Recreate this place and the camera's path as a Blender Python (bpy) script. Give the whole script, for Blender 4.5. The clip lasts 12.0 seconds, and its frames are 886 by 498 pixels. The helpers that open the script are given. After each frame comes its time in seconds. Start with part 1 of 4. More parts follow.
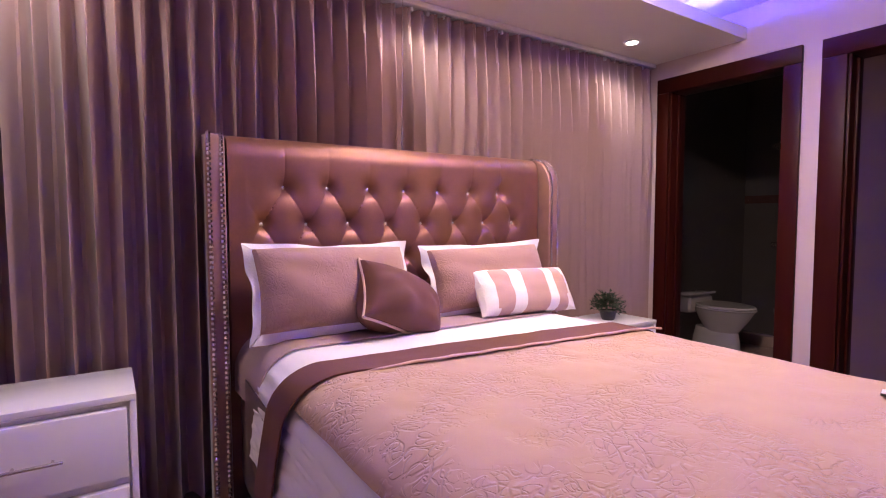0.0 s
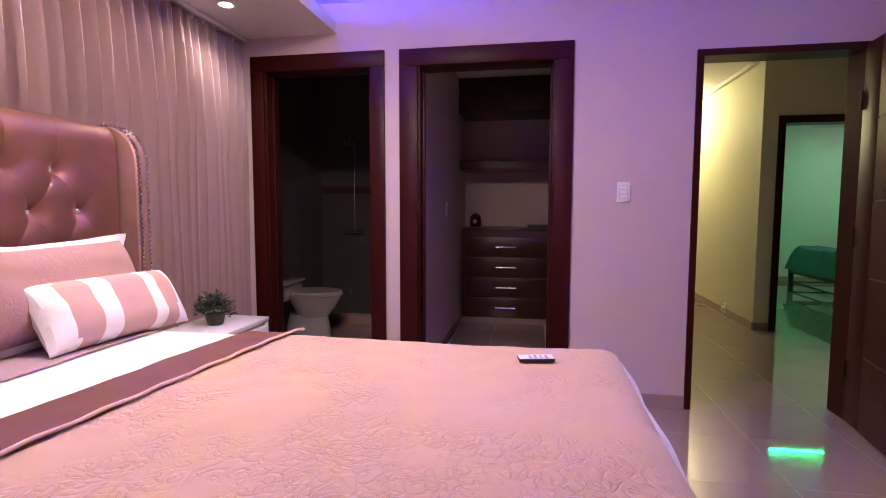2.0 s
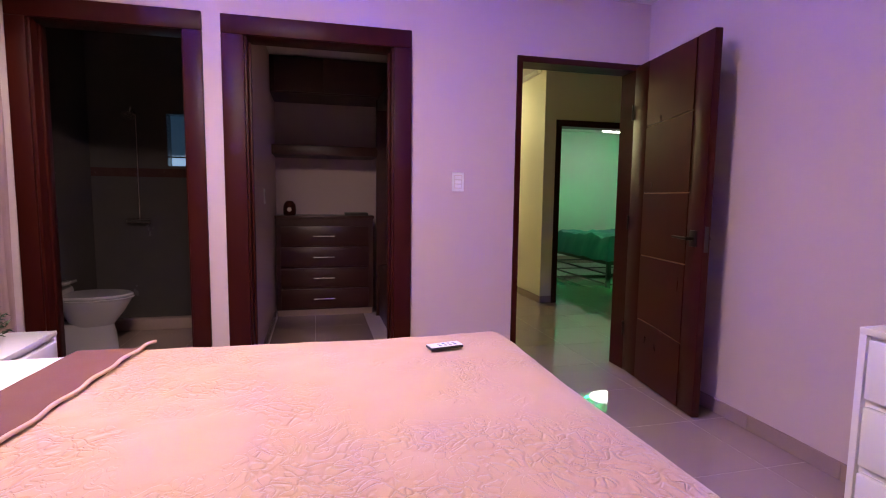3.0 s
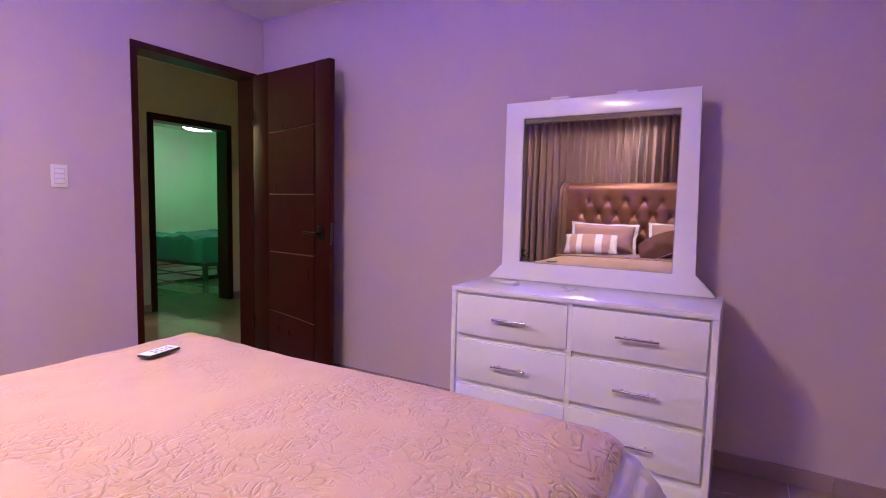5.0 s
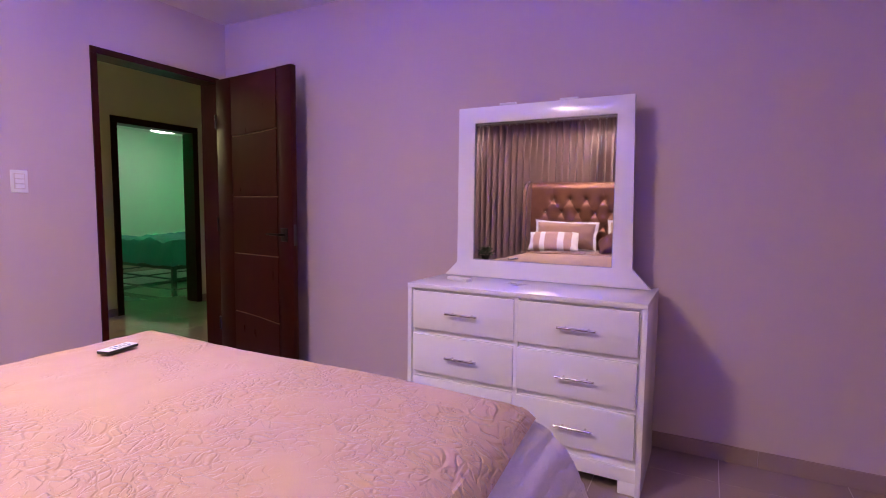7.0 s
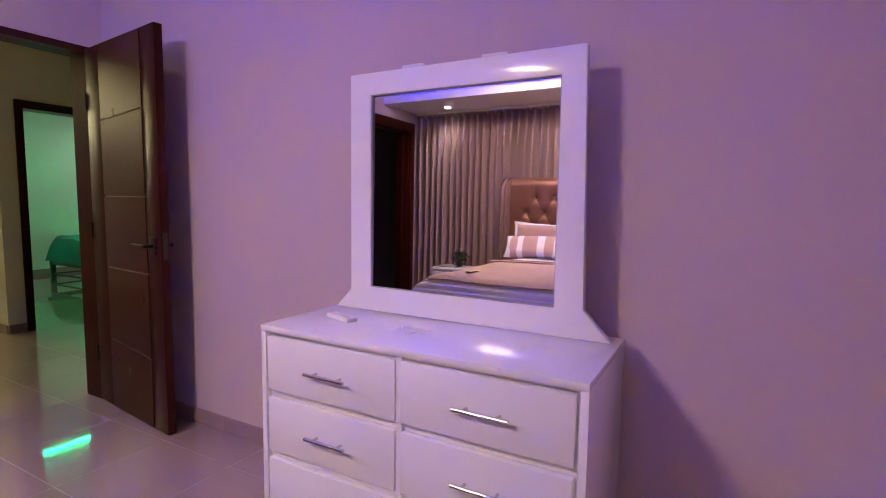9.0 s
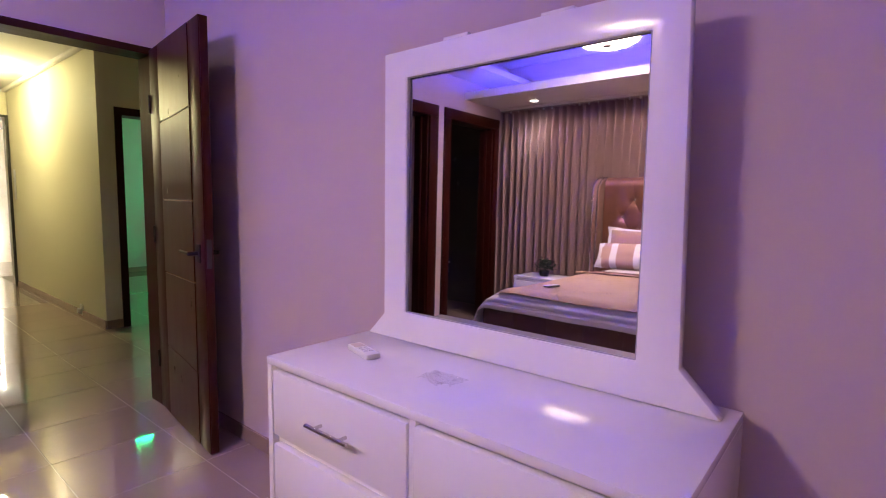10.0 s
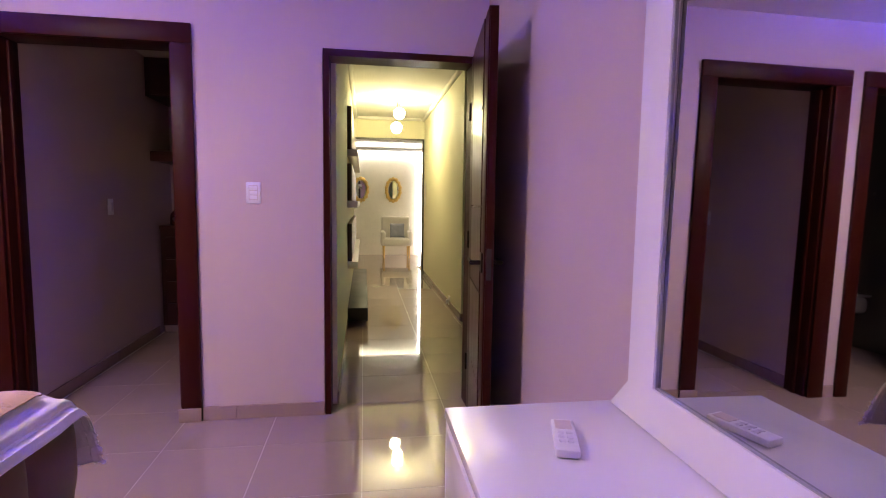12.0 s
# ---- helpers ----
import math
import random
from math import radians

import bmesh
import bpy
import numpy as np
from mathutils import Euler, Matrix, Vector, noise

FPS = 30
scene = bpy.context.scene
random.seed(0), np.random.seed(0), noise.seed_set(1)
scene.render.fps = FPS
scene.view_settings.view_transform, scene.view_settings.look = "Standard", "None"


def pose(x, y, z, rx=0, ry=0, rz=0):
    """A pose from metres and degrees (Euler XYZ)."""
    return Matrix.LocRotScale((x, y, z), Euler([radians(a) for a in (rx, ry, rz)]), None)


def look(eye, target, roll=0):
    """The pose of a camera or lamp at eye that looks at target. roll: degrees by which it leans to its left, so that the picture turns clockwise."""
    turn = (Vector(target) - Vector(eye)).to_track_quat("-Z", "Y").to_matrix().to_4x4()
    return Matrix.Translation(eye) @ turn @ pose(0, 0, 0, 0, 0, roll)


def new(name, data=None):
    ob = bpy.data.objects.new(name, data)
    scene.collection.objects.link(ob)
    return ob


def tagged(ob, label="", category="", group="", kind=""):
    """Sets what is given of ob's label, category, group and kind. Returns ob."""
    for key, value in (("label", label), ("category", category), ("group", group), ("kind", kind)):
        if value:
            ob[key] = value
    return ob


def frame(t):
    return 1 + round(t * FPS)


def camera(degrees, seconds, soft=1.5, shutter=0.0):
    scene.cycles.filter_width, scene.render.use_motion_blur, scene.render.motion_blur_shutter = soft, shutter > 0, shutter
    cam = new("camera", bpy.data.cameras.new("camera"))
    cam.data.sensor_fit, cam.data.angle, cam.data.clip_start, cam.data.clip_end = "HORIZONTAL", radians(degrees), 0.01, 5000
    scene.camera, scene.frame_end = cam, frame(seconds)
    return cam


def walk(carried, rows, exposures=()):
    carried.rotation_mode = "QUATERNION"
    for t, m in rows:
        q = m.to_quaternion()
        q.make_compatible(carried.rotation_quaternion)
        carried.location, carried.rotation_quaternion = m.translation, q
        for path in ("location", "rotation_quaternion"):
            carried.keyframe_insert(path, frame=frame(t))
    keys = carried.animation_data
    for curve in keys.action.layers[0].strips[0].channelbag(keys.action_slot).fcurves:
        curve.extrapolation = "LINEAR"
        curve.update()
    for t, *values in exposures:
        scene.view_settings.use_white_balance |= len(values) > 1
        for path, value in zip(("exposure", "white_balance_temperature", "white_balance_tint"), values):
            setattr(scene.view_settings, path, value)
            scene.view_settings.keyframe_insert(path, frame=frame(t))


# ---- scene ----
cam = camera(81.8, 12.0, soft=1.1)
PATH = [
    (0, (-3.375, 1.445, 1.216), (-2.281, 3.115, 1.098), -0.1),
    (0.5, (-3.404, 1.426, 1.239), (-2.029, 2.87, 1.088), -0.1),
    (1, (-3.411, 1.485, 1.249), (-1.763, 2.607, 1.084), -0.0),
    (1.5, (-3.298, 1.657, 1.229), (-1.454, 2.415, 1.069), -0.1),
    (2, (-3.222, 1.863, 1.208), (-1.259, 2.212, 1.05), 0.1),
    (2.5, (-3.188, 2.07, 1.211), (-1.197, 1.994, 1.035), 0.4),
    (3, (-3.161, 2.215, 1.208), (-1.229, 1.735, 1.008), 0.7),
    (3.5, (-3.119, 2.375, 1.194), (-1.331, 1.498, 1.0), 0.8),
    (5.3, (-3.11, 2.702, 1.194), (-2.172, 0.944, 1.034), 1.0),
    (5.5, (-3.147, 2.727, 1.197), (-2.213, 0.965, 1.039), 0.9),
    (6, (-3.225, 2.775, 1.195), (-2.292, 1.01, 1.048), 0.8),
    (6.5, (-3.254, 2.785, 1.193), (-2.329, 1.018, 1.042), 0.7),
    (6.7, (-3.258, 2.776, 1.197), (-2.339, 1.007, 1.037), 0.7),
    (8.5, (-3.334, 2.036, 1.227), (-2.39, 0.282, 1.045), 0.7),
    (9, (-3.33, 1.768, 1.252), (-2.368, 0.025, 1.065), 0.8),
    (9.5, (-3.337, 1.524, 1.276), (-2.306, -0.179, 1.092), 0.7),
    (10, (-3.249, 1.332, 1.274), (-1.975, -0.198, 1.083), 0.8),
    (10.5, (-3.139, 1.163, 1.272), (-1.596, -0.094, 1.072), 0.7),
    (11, (-3.115, 0.946, 1.264), (-1.388, -0.046, 1.078), 0.9),
    (11.5, (-3.097, 0.816, 1.268), (-1.232, 0.117, 1.084), 0.7),
    (12, (-3.022, 0.726, 1.273), (-1.054, 0.42, 1.089), 0.8),
]
walk(cam, [(t, look(eye, target, roll)) for t, eye, target, roll in PATH],
     [(0, -0.06), (1, -0.05), (2, -0.02), (2.5, 0.06), (3, 0.14), (3.5, 0.22), (4.4, 0.16), (5.5, 0.08), (6.5, 0.05), (12, 0.03)])

# ---------- light ----------
world = bpy.data.worlds.new("night")
world.use_nodes = True
world.node_tree.nodes["Background"].inputs[0].default_value = (0.01, 0.012, 0.03, 1)
world.node_tree.nodes["Background"].inputs[1].default_value = 0.3
scene.world = world

LAMP_COL, LAMP = (1.0, 0.75, 0.655), 124.0      # round ceiling lamp
COVE_COL, COVE = (0.07, 0.06, 1.0), 430.0       # violet cove strip
DOWN_COL, DOWN = (1.0, 0.88, 0.83), 27.0       # recessed downlights (watts)
HALL_COL, HALL = (0.98, 0.88, 0.45), 104.0       # hall pendant globes
GREEN_COL, GREEN = (0.004, 1.0, 0.24), 620.0     # green cove in the far bedroom


def spot(loc, watts, col, cone=134, size=0.03):
    d = bpy.data.lights.new("downlight_beam", "SPOT")
    d.energy, d.color, d.spot_size, d.spot_blend, d.shadow_soft_size = watts, col, radians(cone), 0.7, size
    o = new("downlight_beam", d)
    o.matrix_world = pose(*loc)
    return o


# the first is unseen, added at even spacing to brighten the left curtain
DOWNLIGHTS = [(-3.564, 3.556, 2.33), (-0.556, 3.556, 2.33), (-2.06, 3.556, 2.33), (-0.47, 0.46, 2.52)]
for p in DOWNLIGHTS:
    spot((p[0], p[1], p[2] - 0.012), DOWN if p[1] > 3 else 5.0, DOWN_COL, 134 if p[1] > 3 else 100)

# ---------- materials ----------


def nodes_of(name):
    m = bpy.data.materials.new(name)
    m.use_nodes = True
    nt = m.node_tree
    return m, nt, nt.nodes["Principled BSDF"]


def link(nt, a, b):
    nt.links.new(a, b)


def tex(nt, kind, **inputs):
    n = nt.nodes.new(kind)
    for k, v in inputs.items():
        n.inputs[k.replace("_", " ")].default_value = v
    return n


def mixed(nt, fac, a, b, mode="MIX"):
    n = nt.nodes.new("ShaderNodeMix")
    n.data_type, n.blend_type = "RGBA", mode
    for i, v in ((0, fac), (6, a), (7, b)):
        if hasattr(v, "is_output"):
            link(nt, v, n.inputs[i])
        else:
            n.inputs[i].default_value = v if i == 0 else (*v, 1)
    return n.outputs[2]


def coords(nt, stretch=(1, 1, 1)):
    c = nt.nodes.new("ShaderNodeTexCoord")
    mp = nt.nodes.new("ShaderNodeMapping")
    mp.inputs["Scale"].default_value = stretch
    link(nt, c.outputs["Object"], mp.inputs["Vector"])
    return mp.outputs[0]


def surf(name, col, rough=0.5, var=0.08, scale=3.0, bump=0.1, bscale=90.0, metal=0.0, stretch=(1, 1, 1),
         coat=0.0, sheen=0.0, dark=None, per_piece=0.0, distance=0.002):
    """A surface with broad stains, fine grain, uneven gloss and relief."""
    m, nt, p = nodes_of(name)
    v = coords(nt, stretch)
    broad = tex(nt, "ShaderNodeTexNoise", Scale=scale, Detail=5.0, Roughness=0.6)
    fine = tex(nt, "ShaderNodeTexNoise", Scale=bscale, Detail=3.0, Roughness=0.6)
    link(nt, v, broad.inputs["Vector"])
    link(nt, v, fine.inputs["Vector"])
    lo = dark or tuple(c * (1 - var) for c in col)
    hi = tuple(min(1, c * (1 + var)) for c in col)
    c1 = mixed(nt, broad.outputs[0], lo, hi)
    g = mixed(nt, fine.outputs[0], (1 - var,) * 3, (1 + var,) * 3)
    c2 = mixed(nt, 0.6, c1, g, "MULTIPLY")
    if per_piece:
        info = nt.nodes.new("ShaderNodeObjectInfo")
        pc = mixed(nt, info.outputs["Random"], (1 - per_piece,) * 3, (1, 1, 1))
        c2 = mixed(nt, 1.0, c2, pc, "MULTIPLY")
    link(nt, c2, p.inputs["Base Color"])
    rr = nt.nodes.new("ShaderNodeMapRange")
    rr.inputs["To Min"].default_value, rr.inputs["To Max"].default_value = max(0.02, rough * 0.75), min(1, rough * 1.25)
    link(nt, broad.outputs[0], rr.inputs[0])
    link(nt, rr.outputs[0], p.inputs["Roughness"])
    p.inputs["Metallic"].default_value = metal
    p.inputs["Coat Weight"].default_value = coat
    p.inputs["Coat Roughness"].default_value = 0.12
    p.inputs["Sheen Weight"].default_value = sheen
    p.inputs["Sheen Roughness"].default_value = 0.35
    if bump:
        b = tex(nt, "ShaderNodeBump", Strength=bump, Distance=distance)
        link(nt, fine.outputs[0], b.inputs["Height"])
        link(nt, b.outputs[0], p.inputs["Normal"])
    return m


def quilted(name, col, rough=0.85, size=7.2, depth=0.007):
    """Matelasse cloth: swirling stitched lines pressed into soft padding, with a fine weave."""
    m, nt, p = nodes_of(name)
    v = coords(nt)
    weave = tex(nt, "ShaderNodeTexNoise", Scale=420.0, Detail=2.0)
    broad = tex(nt, "ShaderNodeTexNoise", Scale=2.2, Detail=3.0)
    for n in (weave, broad):
        link(nt, v, n.inputs["Vector"])
    relief = None
    for k, w in ((1.0, 0.045), (1.45, 0.05), (2.1, 0.06)):
        curl = tex(nt, "ShaderNodeTexNoise", Scale=size * k, Detail=0.5, Distortion=1.9)
        link(nt, v, curl.inputs["Vector"])
        off = nt.nodes.new("ShaderNodeMath")
        off.operation = "SUBTRACT"
        off.inputs[1].default_value = 0.5
        ab = nt.nodes.new("ShaderNodeMath")
        ab.operation = "ABSOLUTE"
        dent = nt.nodes.new("ShaderNodeMapRange")
        dent.interpolation_type = "SMOOTHSTEP"
        dent.inputs["From Max"].default_value = w
        link(nt, curl.outputs[0], off.inputs[0])
        link(nt, off.outputs[0], ab.inputs[0])
        link(nt, ab.outputs[0], dent.inputs[0])
        if relief is None:
            relief = dent.outputs[0]
        else:
            mul = nt.nodes.new("ShaderNodeMath")
            mul.operation = "MULTIPLY"
            link(nt, relief, mul.inputs[0])
            link(nt, dent.outputs[0], mul.inputs[1])
            relief = mul.outputs[0]
    patch = tex(nt, "ShaderNodeTexNoise", Scale=5.0, Detail=1.5)
    link(nt, v, patch.inputs["Vector"])
    cover = nt.nodes.new("ShaderNodeMapRange")
    cover.inputs["From Min"].default_value, cover.inputs["From Max"].default_value = 0.44, 0.60
    link(nt, patch.outputs[0], cover.inputs[0])
    soft_relief = nt.nodes.new("ShaderNodeMath")
    soft_relief.operation = "MAXIMUM"
    link(nt, relief, soft_relief.inputs[0])
    link(nt, cover.outputs[0], soft_relief.inputs[1])
    relief = soft_relief.outputs[0]
    c1 = mixed(nt, broad.outputs[0], tuple(c * 0.93 for c in col), tuple(c * 1.06 for c in col))
    c2 = mixed(nt, 0.5, c1, mixed(nt, weave.outputs[0], (0.9,) * 3, (1.08,) * 3), "MULTIPLY")
    link(nt, c2, p.inputs["Base Color"])
    b1 = tex(nt, "ShaderNodeBump", Strength=0.7, Distance=depth)
    link(nt, relief, b1.inputs["Height"])
    b2 = tex(nt, "ShaderNodeBump", Strength=0.25, Distance=0.001)
    link(nt, weave.outputs[0], b2.inputs["Height"])
    link(nt, b1.outputs[0], b2.inputs["Normal"])
    link(nt, b2.outputs[0], p.inputs["Normal"])
    p.inputs["Roughness"].default_value = rough
    p.inputs["Sheen Weight"].default_value = 0.25
    return m


def emit(name, col, strength):
    m, nt, p = nodes_of(name)
    p.inputs["Base Color"].default_value = (0.8, 0.8, 0.8, 1)
    p.inputs["Emission Color"].default_value = (*col, 1)
    p.inputs["Emission Strength"].default_value = strength
    return m


def glassy(name, rough=0.02, tint=(1, 1, 1)):
    m, nt, p = nodes_of(name)
    p.inputs["Base Color"].default_value = (*tint, 1)
    p.inputs["Transmission Weight"].default_value = 1.0
    p.inputs["Roughness"].default_value = rough
    p.inputs["IOR"].default_value = 1.45
    return m


M_WALL = surf("wall_paint", (0.588, 0.470, 0.462), 0.75, 0.03, 2.0, 0.12, 160)
M_HALLWALL = surf("hall_paint", (0.70, 0.66, 0.50), 0.7, 0.03, 2.0, 0.12, 160)
M_CEIL = surf("ceiling_paint", (0.78, 0.75, 0.74), 0.8, 0.03, 1.6, 0.08, 140)
M_TILE = surf("floor_tile", (0.34, 0.252, 0.228), 0.025, 0.05, 5.0, 0.008, 60, per_piece=0.07)
M_TILE.node_tree.nodes["Principled BSDF"].inputs["IOR"].default_value = 1.95
M_GROUT = surf("grout", (0.50, 0.42, 0.385), 0.9, 0.1, 30.0, 0.2, 200)
M_BASE = surf("baseboard_tile", (0.36, 0.262, 0.232), 0.15, 0.06, 5.0, 0.02, 60, per_piece=0.06)
M_WOOD = surf("mahogany", (0.043, 0.0055, 0.0031), 0.40, 0.12, 6.0, 0.04, 60, stretch=(4, 4, 0.3), coat=0.0, dark=(0.024, 0.0042, 0.003))
M_WOODH = surf("mahogany_across", (0.043, 0.0055, 0.0031), 0.38, 0.12, 6.0, 0.04, 60, stretch=(4, 0.3, 4), coat=0.1, dark=(0.024, 0.0042, 0.003))
M_DOOR = surf("door_veneer", (0.048, 0.0068, 0.0038), 0.30, 0.08, 5.0, 0.03, 50, stretch=(3, 3, 0.5), coat=0.0, dark=(0.029, 0.005, 0.0035))
for m_, level in ((M_WOOD, 0.12), (M_WOODH, 0.16), (M_DOOR, 0.17)):
    m_.node_tree.nodes["Principled BSDF"].inputs["Specular IOR Level"].default_value = level
M_INLAY = surf("pale_inlay", (0.26, 0.17, 0.115), 0.25, 0.1)
M_CLOSET = surf("closet_wood", (0.055, 0.014, 0.011), 0.35, 0.25, 6.0, 0.06, 60, stretch=(4, 0.4, 4), dark=(0.035, 0.012, 0.01))
M_WHITE = surf("white_lacquer", (0.87, 0.85, 0.88), 0.2, 0.02, 3.0, 0.02, 40, coat=0.3)
M_STEEL = surf("brushed_steel", (0.62, 0.58, 0.56), 0.22, 0.08, 8.0, 0.03, 200, metal=1.0)
M_BRONZE = surf("dark_bronze", (0.035, 0.028, 0.026), 0.45, 0.1, 8.0, 0.03, 200, metal=1.0)
M_MIRROR = surf("mirror_glass", (0.63, 0.63, 0.645), 0.012, 0.0, 1.0, 0.0, metal=1.0)
M_VELVET = surf("brown_velvet", (0.222, 0.097, 0.062), 0.47, 0.3, 7.0, 0.1, 240, metal=0.58, sheen=0.2)
M_VELVET.node_tree.nodes["Principled BSDF"].inputs["Sheen Tint"].default_value = (1.0, 0.7, 0.58, 1)
# lighter copy of the brown velvet: light caught by the wings' pile, put into colour
M_WING_LIT = surf("lit_wing_velvet", (0.30, 0.165, 0.13), 0.5, 0.35, 9.0, 0.12, 240, metal=0.4, sheen=0.35)
# darker copy of the brown velvet: shade low on the bed, put into colour
M_RAIL_SHADED = surf("shaded_velvet", (0.115, 0.053, 0.040), 0.48, 0.25, 6.0, 0.1, 240, metal=0.25, sheen=0.1)
M_CURTAIN = surf("curtain_cloth", (0.35, 0.232, 0.222), 0.42, 0.08, 9.0, 0.15, 320, sheen=0.15, stretch=(1, 1, 0.4))
M_TAPE = surf("curtain_tape", (0.66, 0.58, 0.54), 0.8, 0.05)
M_QUILT = quilted("tan_quilt", (0.475, 0.306, 0.182), size=7.6, depth=0.0054)
M_SHAM = quilted("tan_sham", (0.365, 0.208, 0.158), size=11.0, depth=0.0011)
M_WHITECLOTH = surf("white_cotton", (0.78, 0.745, 0.76), 0.85, 0.05, 8.0, 0.35, 140, sheen=0.2, distance=0.004)
M_BROWNCLOTH = surf("brown_satin_cloth", (0.125, 0.046, 0.027), 0.9, 0.12, 8.0, 0.2, 300)
M_SHEET = surf("mauve_sheet", (0.36, 0.25, 0.24), 0.8, 0.06, 6.0, 0.2, 200)
M_PIPING = surf("tan_piping", (0.55, 0.36, 0.28), 0.7, 0.05)
M_STRIPE = surf("tan_knit", (0.50, 0.31, 0.25), 0.9, 0.06, 10.0, 0.5, 260, distance=0.003)
M_KNIT = surf("white_knit", (0.80, 0.75, 0.72), 0.9, 0.04, 10.0, 0.5, 260, distance=0.003)
M_CRYSTAL = surf("crystal_button", (0.9, 0.86, 0.82), 0.06, 0.02, metal=0.8)
M_NAIL = surf("silver_nailhead", (0.75, 0.72, 0.72), 0.15, 0.05, metal=1.0)
M_PLASTIC = surf("white_plastic", (0.78, 0.77, 0.77), 0.35, 0.03)
M_BLACK = surf("black_plastic", (0.02, 0.02, 0.022), 0.4, 0.1)
M_GREY = surf("grey_rubber", (0.35, 0.35, 0.38), 0.6, 0.05)
M_BLUE = surf("blue_print", (0.10, 0.16, 0.35), 0.5, 0.1)
M_LEAF = surf("leaf_green", (0.024, 0.048, 0.020), 0.5, 0.35, 12.0, 0.2, 80)
M_POT = surf("dark_pot", (0.035, 0.03, 0.027), 0.5, 0.1)
# white ceramic greyed down: the dim bathroom's shade is in its base colour
M_CERAMIC = surf("dimmed_ceramic", (0.42, 0.40, 0.39), 0.1, 0.02, coat=0.3)
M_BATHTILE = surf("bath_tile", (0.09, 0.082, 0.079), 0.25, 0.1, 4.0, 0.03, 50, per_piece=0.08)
M_BAND = surf("bath_border", (0.07, 0.035, 0.03), 0.25, 0.3, 14.0)
M_TEAL = surf("teal_comforter", (0.06, 0.15, 0.19), 0.75, 0.12, 6.0, 0.3, 160)
M_IRON = surf("black_iron", (0.02, 0.02, 0.022), 0.4, 0.1)
M_PAPER = surf("damask_wallpaper", (0.80, 0.75, 0.65), 0.6, 0.06, 9.0, 0.05, 40)


def lozenges(m, size, col, amount):
    """A printed lattice of small motifs over a papered wall."""
    nt = m.node_tree
    p = nt.nodes["Principled BSDF"]
    v = coords(nt, (1, 1, 0.75))
    turn = nt.nodes.new("ShaderNodeMapping")
    turn.inputs["Rotation"].default_value = (radians(45), 0, 0)
    link(nt, v, turn.inputs["Vector"])
    cells = tex(nt, "ShaderNodeTexVoronoi", Scale=1 / size, Randomness=0.0)
    link(nt, turn.outputs[0], cells.inputs["Vector"])
    mask = nt.nodes.new("ShaderNodeMapRange")
    mask.inputs["From Min"].default_value, mask.inputs["From Max"].default_value = 0.22, 0.30
    mask.inputs["To Min"].default_value, mask.inputs["To Max"].default_value = amount, 0.0
    link(nt, cells.outputs["Distance"], mask.inputs[0])
    old = p.inputs["Base Color"].links[0].from_socket
    link(nt, mixed(nt, mask.outputs[0], old, col), p.inputs["Base Color"])


lozenges(M_PAPER, 0.26, (0.50, 0.36, 0.16), 0.8)
M_GOLD = surf("gold_leaf", (0.75, 0.52, 0.18), 0.3, 0.15, metal=1.0)
M_CREAM = surf("cream_upholstery", (0.78, 0.72, 0.62), 0.8, 0.05)
M_ALU = surf("dark_aluminium", (0.06, 0.055, 0.05), 0.35, 0.08, metal=0.6)
M_LAMP = emit("lamp_glass", LAMP_COL, LAMP)
M_COVE = emit("cove_strip", COVE_COL, COVE)
M_DOWN = emit("downlight_lens", (1, 0.93, 0.88), 30)
M_HALL = emit("globe_glass", HALL_COL, HALL)
M_GREEN = emit("green_strip", GREEN_COL, GREEN)
M_GREENLAMP = emit("white_lamp_glass", (0.95, 1.0, 0.9), 10)
M_FARLED = emit("white_strip", (1, 0.96, 0.86), 120)
M_FARLED2 = emit("warm_white_strip", (1, 0.93, 0.76), 110)
M_DUSK = emit("dusk_glow", (0.05, 0.16, 0.30), 0.13)
M_DUSK2 = emit("dusk_glow_pale", (0.35, 0.55, 0.80), 0.7)
M_PANE = glassy("window_pane")
M_CLEAR = surf("clear_film", (0.8, 0.8, 0.85), 0.12, 0.02, bump=0.0)
M_CLEAR.node_tree.nodes["Principled BSDF"].inputs["Alpha"].default_value = 0.10

# ---------- building helpers ----------
BASE = {}


def box(bm, x0, x1, y0, y1, z0, z1, bevel=0.0, seg=2):
    r = bmesh.ops.create_cube(bm, size=1.0)
    vs = r["verts"]
    bmesh.ops.transform(bm, matrix=Matrix.Translation(((x0 + x1) / 2, (y0 + y1) / 2, (z0 + z1) / 2))
                        @ Matrix.Diagonal((abs(x1 - x0), abs(y1 - y0), abs(z1 - z0), 1)), verts=vs)
    if bevel:
        es = list({e for v in vs for e in v.link_edges})
        bmesh.ops.bevel(bm, geom=es, offset=bevel, segments=seg, profile=0.5, affect="EDGES")
    return bm


def a_box(*a, **k):
    return box(bmesh.new(), *a, **k)


def rod(bm, p, q, r0, r1=None, seg=18):
    p, q = Vector(p), Vector(q)
    d = q - p
    m = Matrix.Translation((p + q) / 2) @ d.to_track_quat("Z", "Y").to_matrix().to_4x4()
    bmesh.ops.create_cone(bm, cap_ends=True, segments=seg, radius1=r0, radius2=r0 if r1 is None else r1, depth=d.length, matrix=m)
    return bm


def a_rod(*a, **k):
    return rod(bmesh.new(), *a, **k)


def ball(bm, c, r, s=(1, 1, 1), seg=20):
    bmesh.ops.create_uvsphere(bm, u_segments=seg, v_segments=seg // 2, radius=r,
                              matrix=Matrix.Translation(c) @ Matrix.Diagonal((*s, 1)))
    return bm


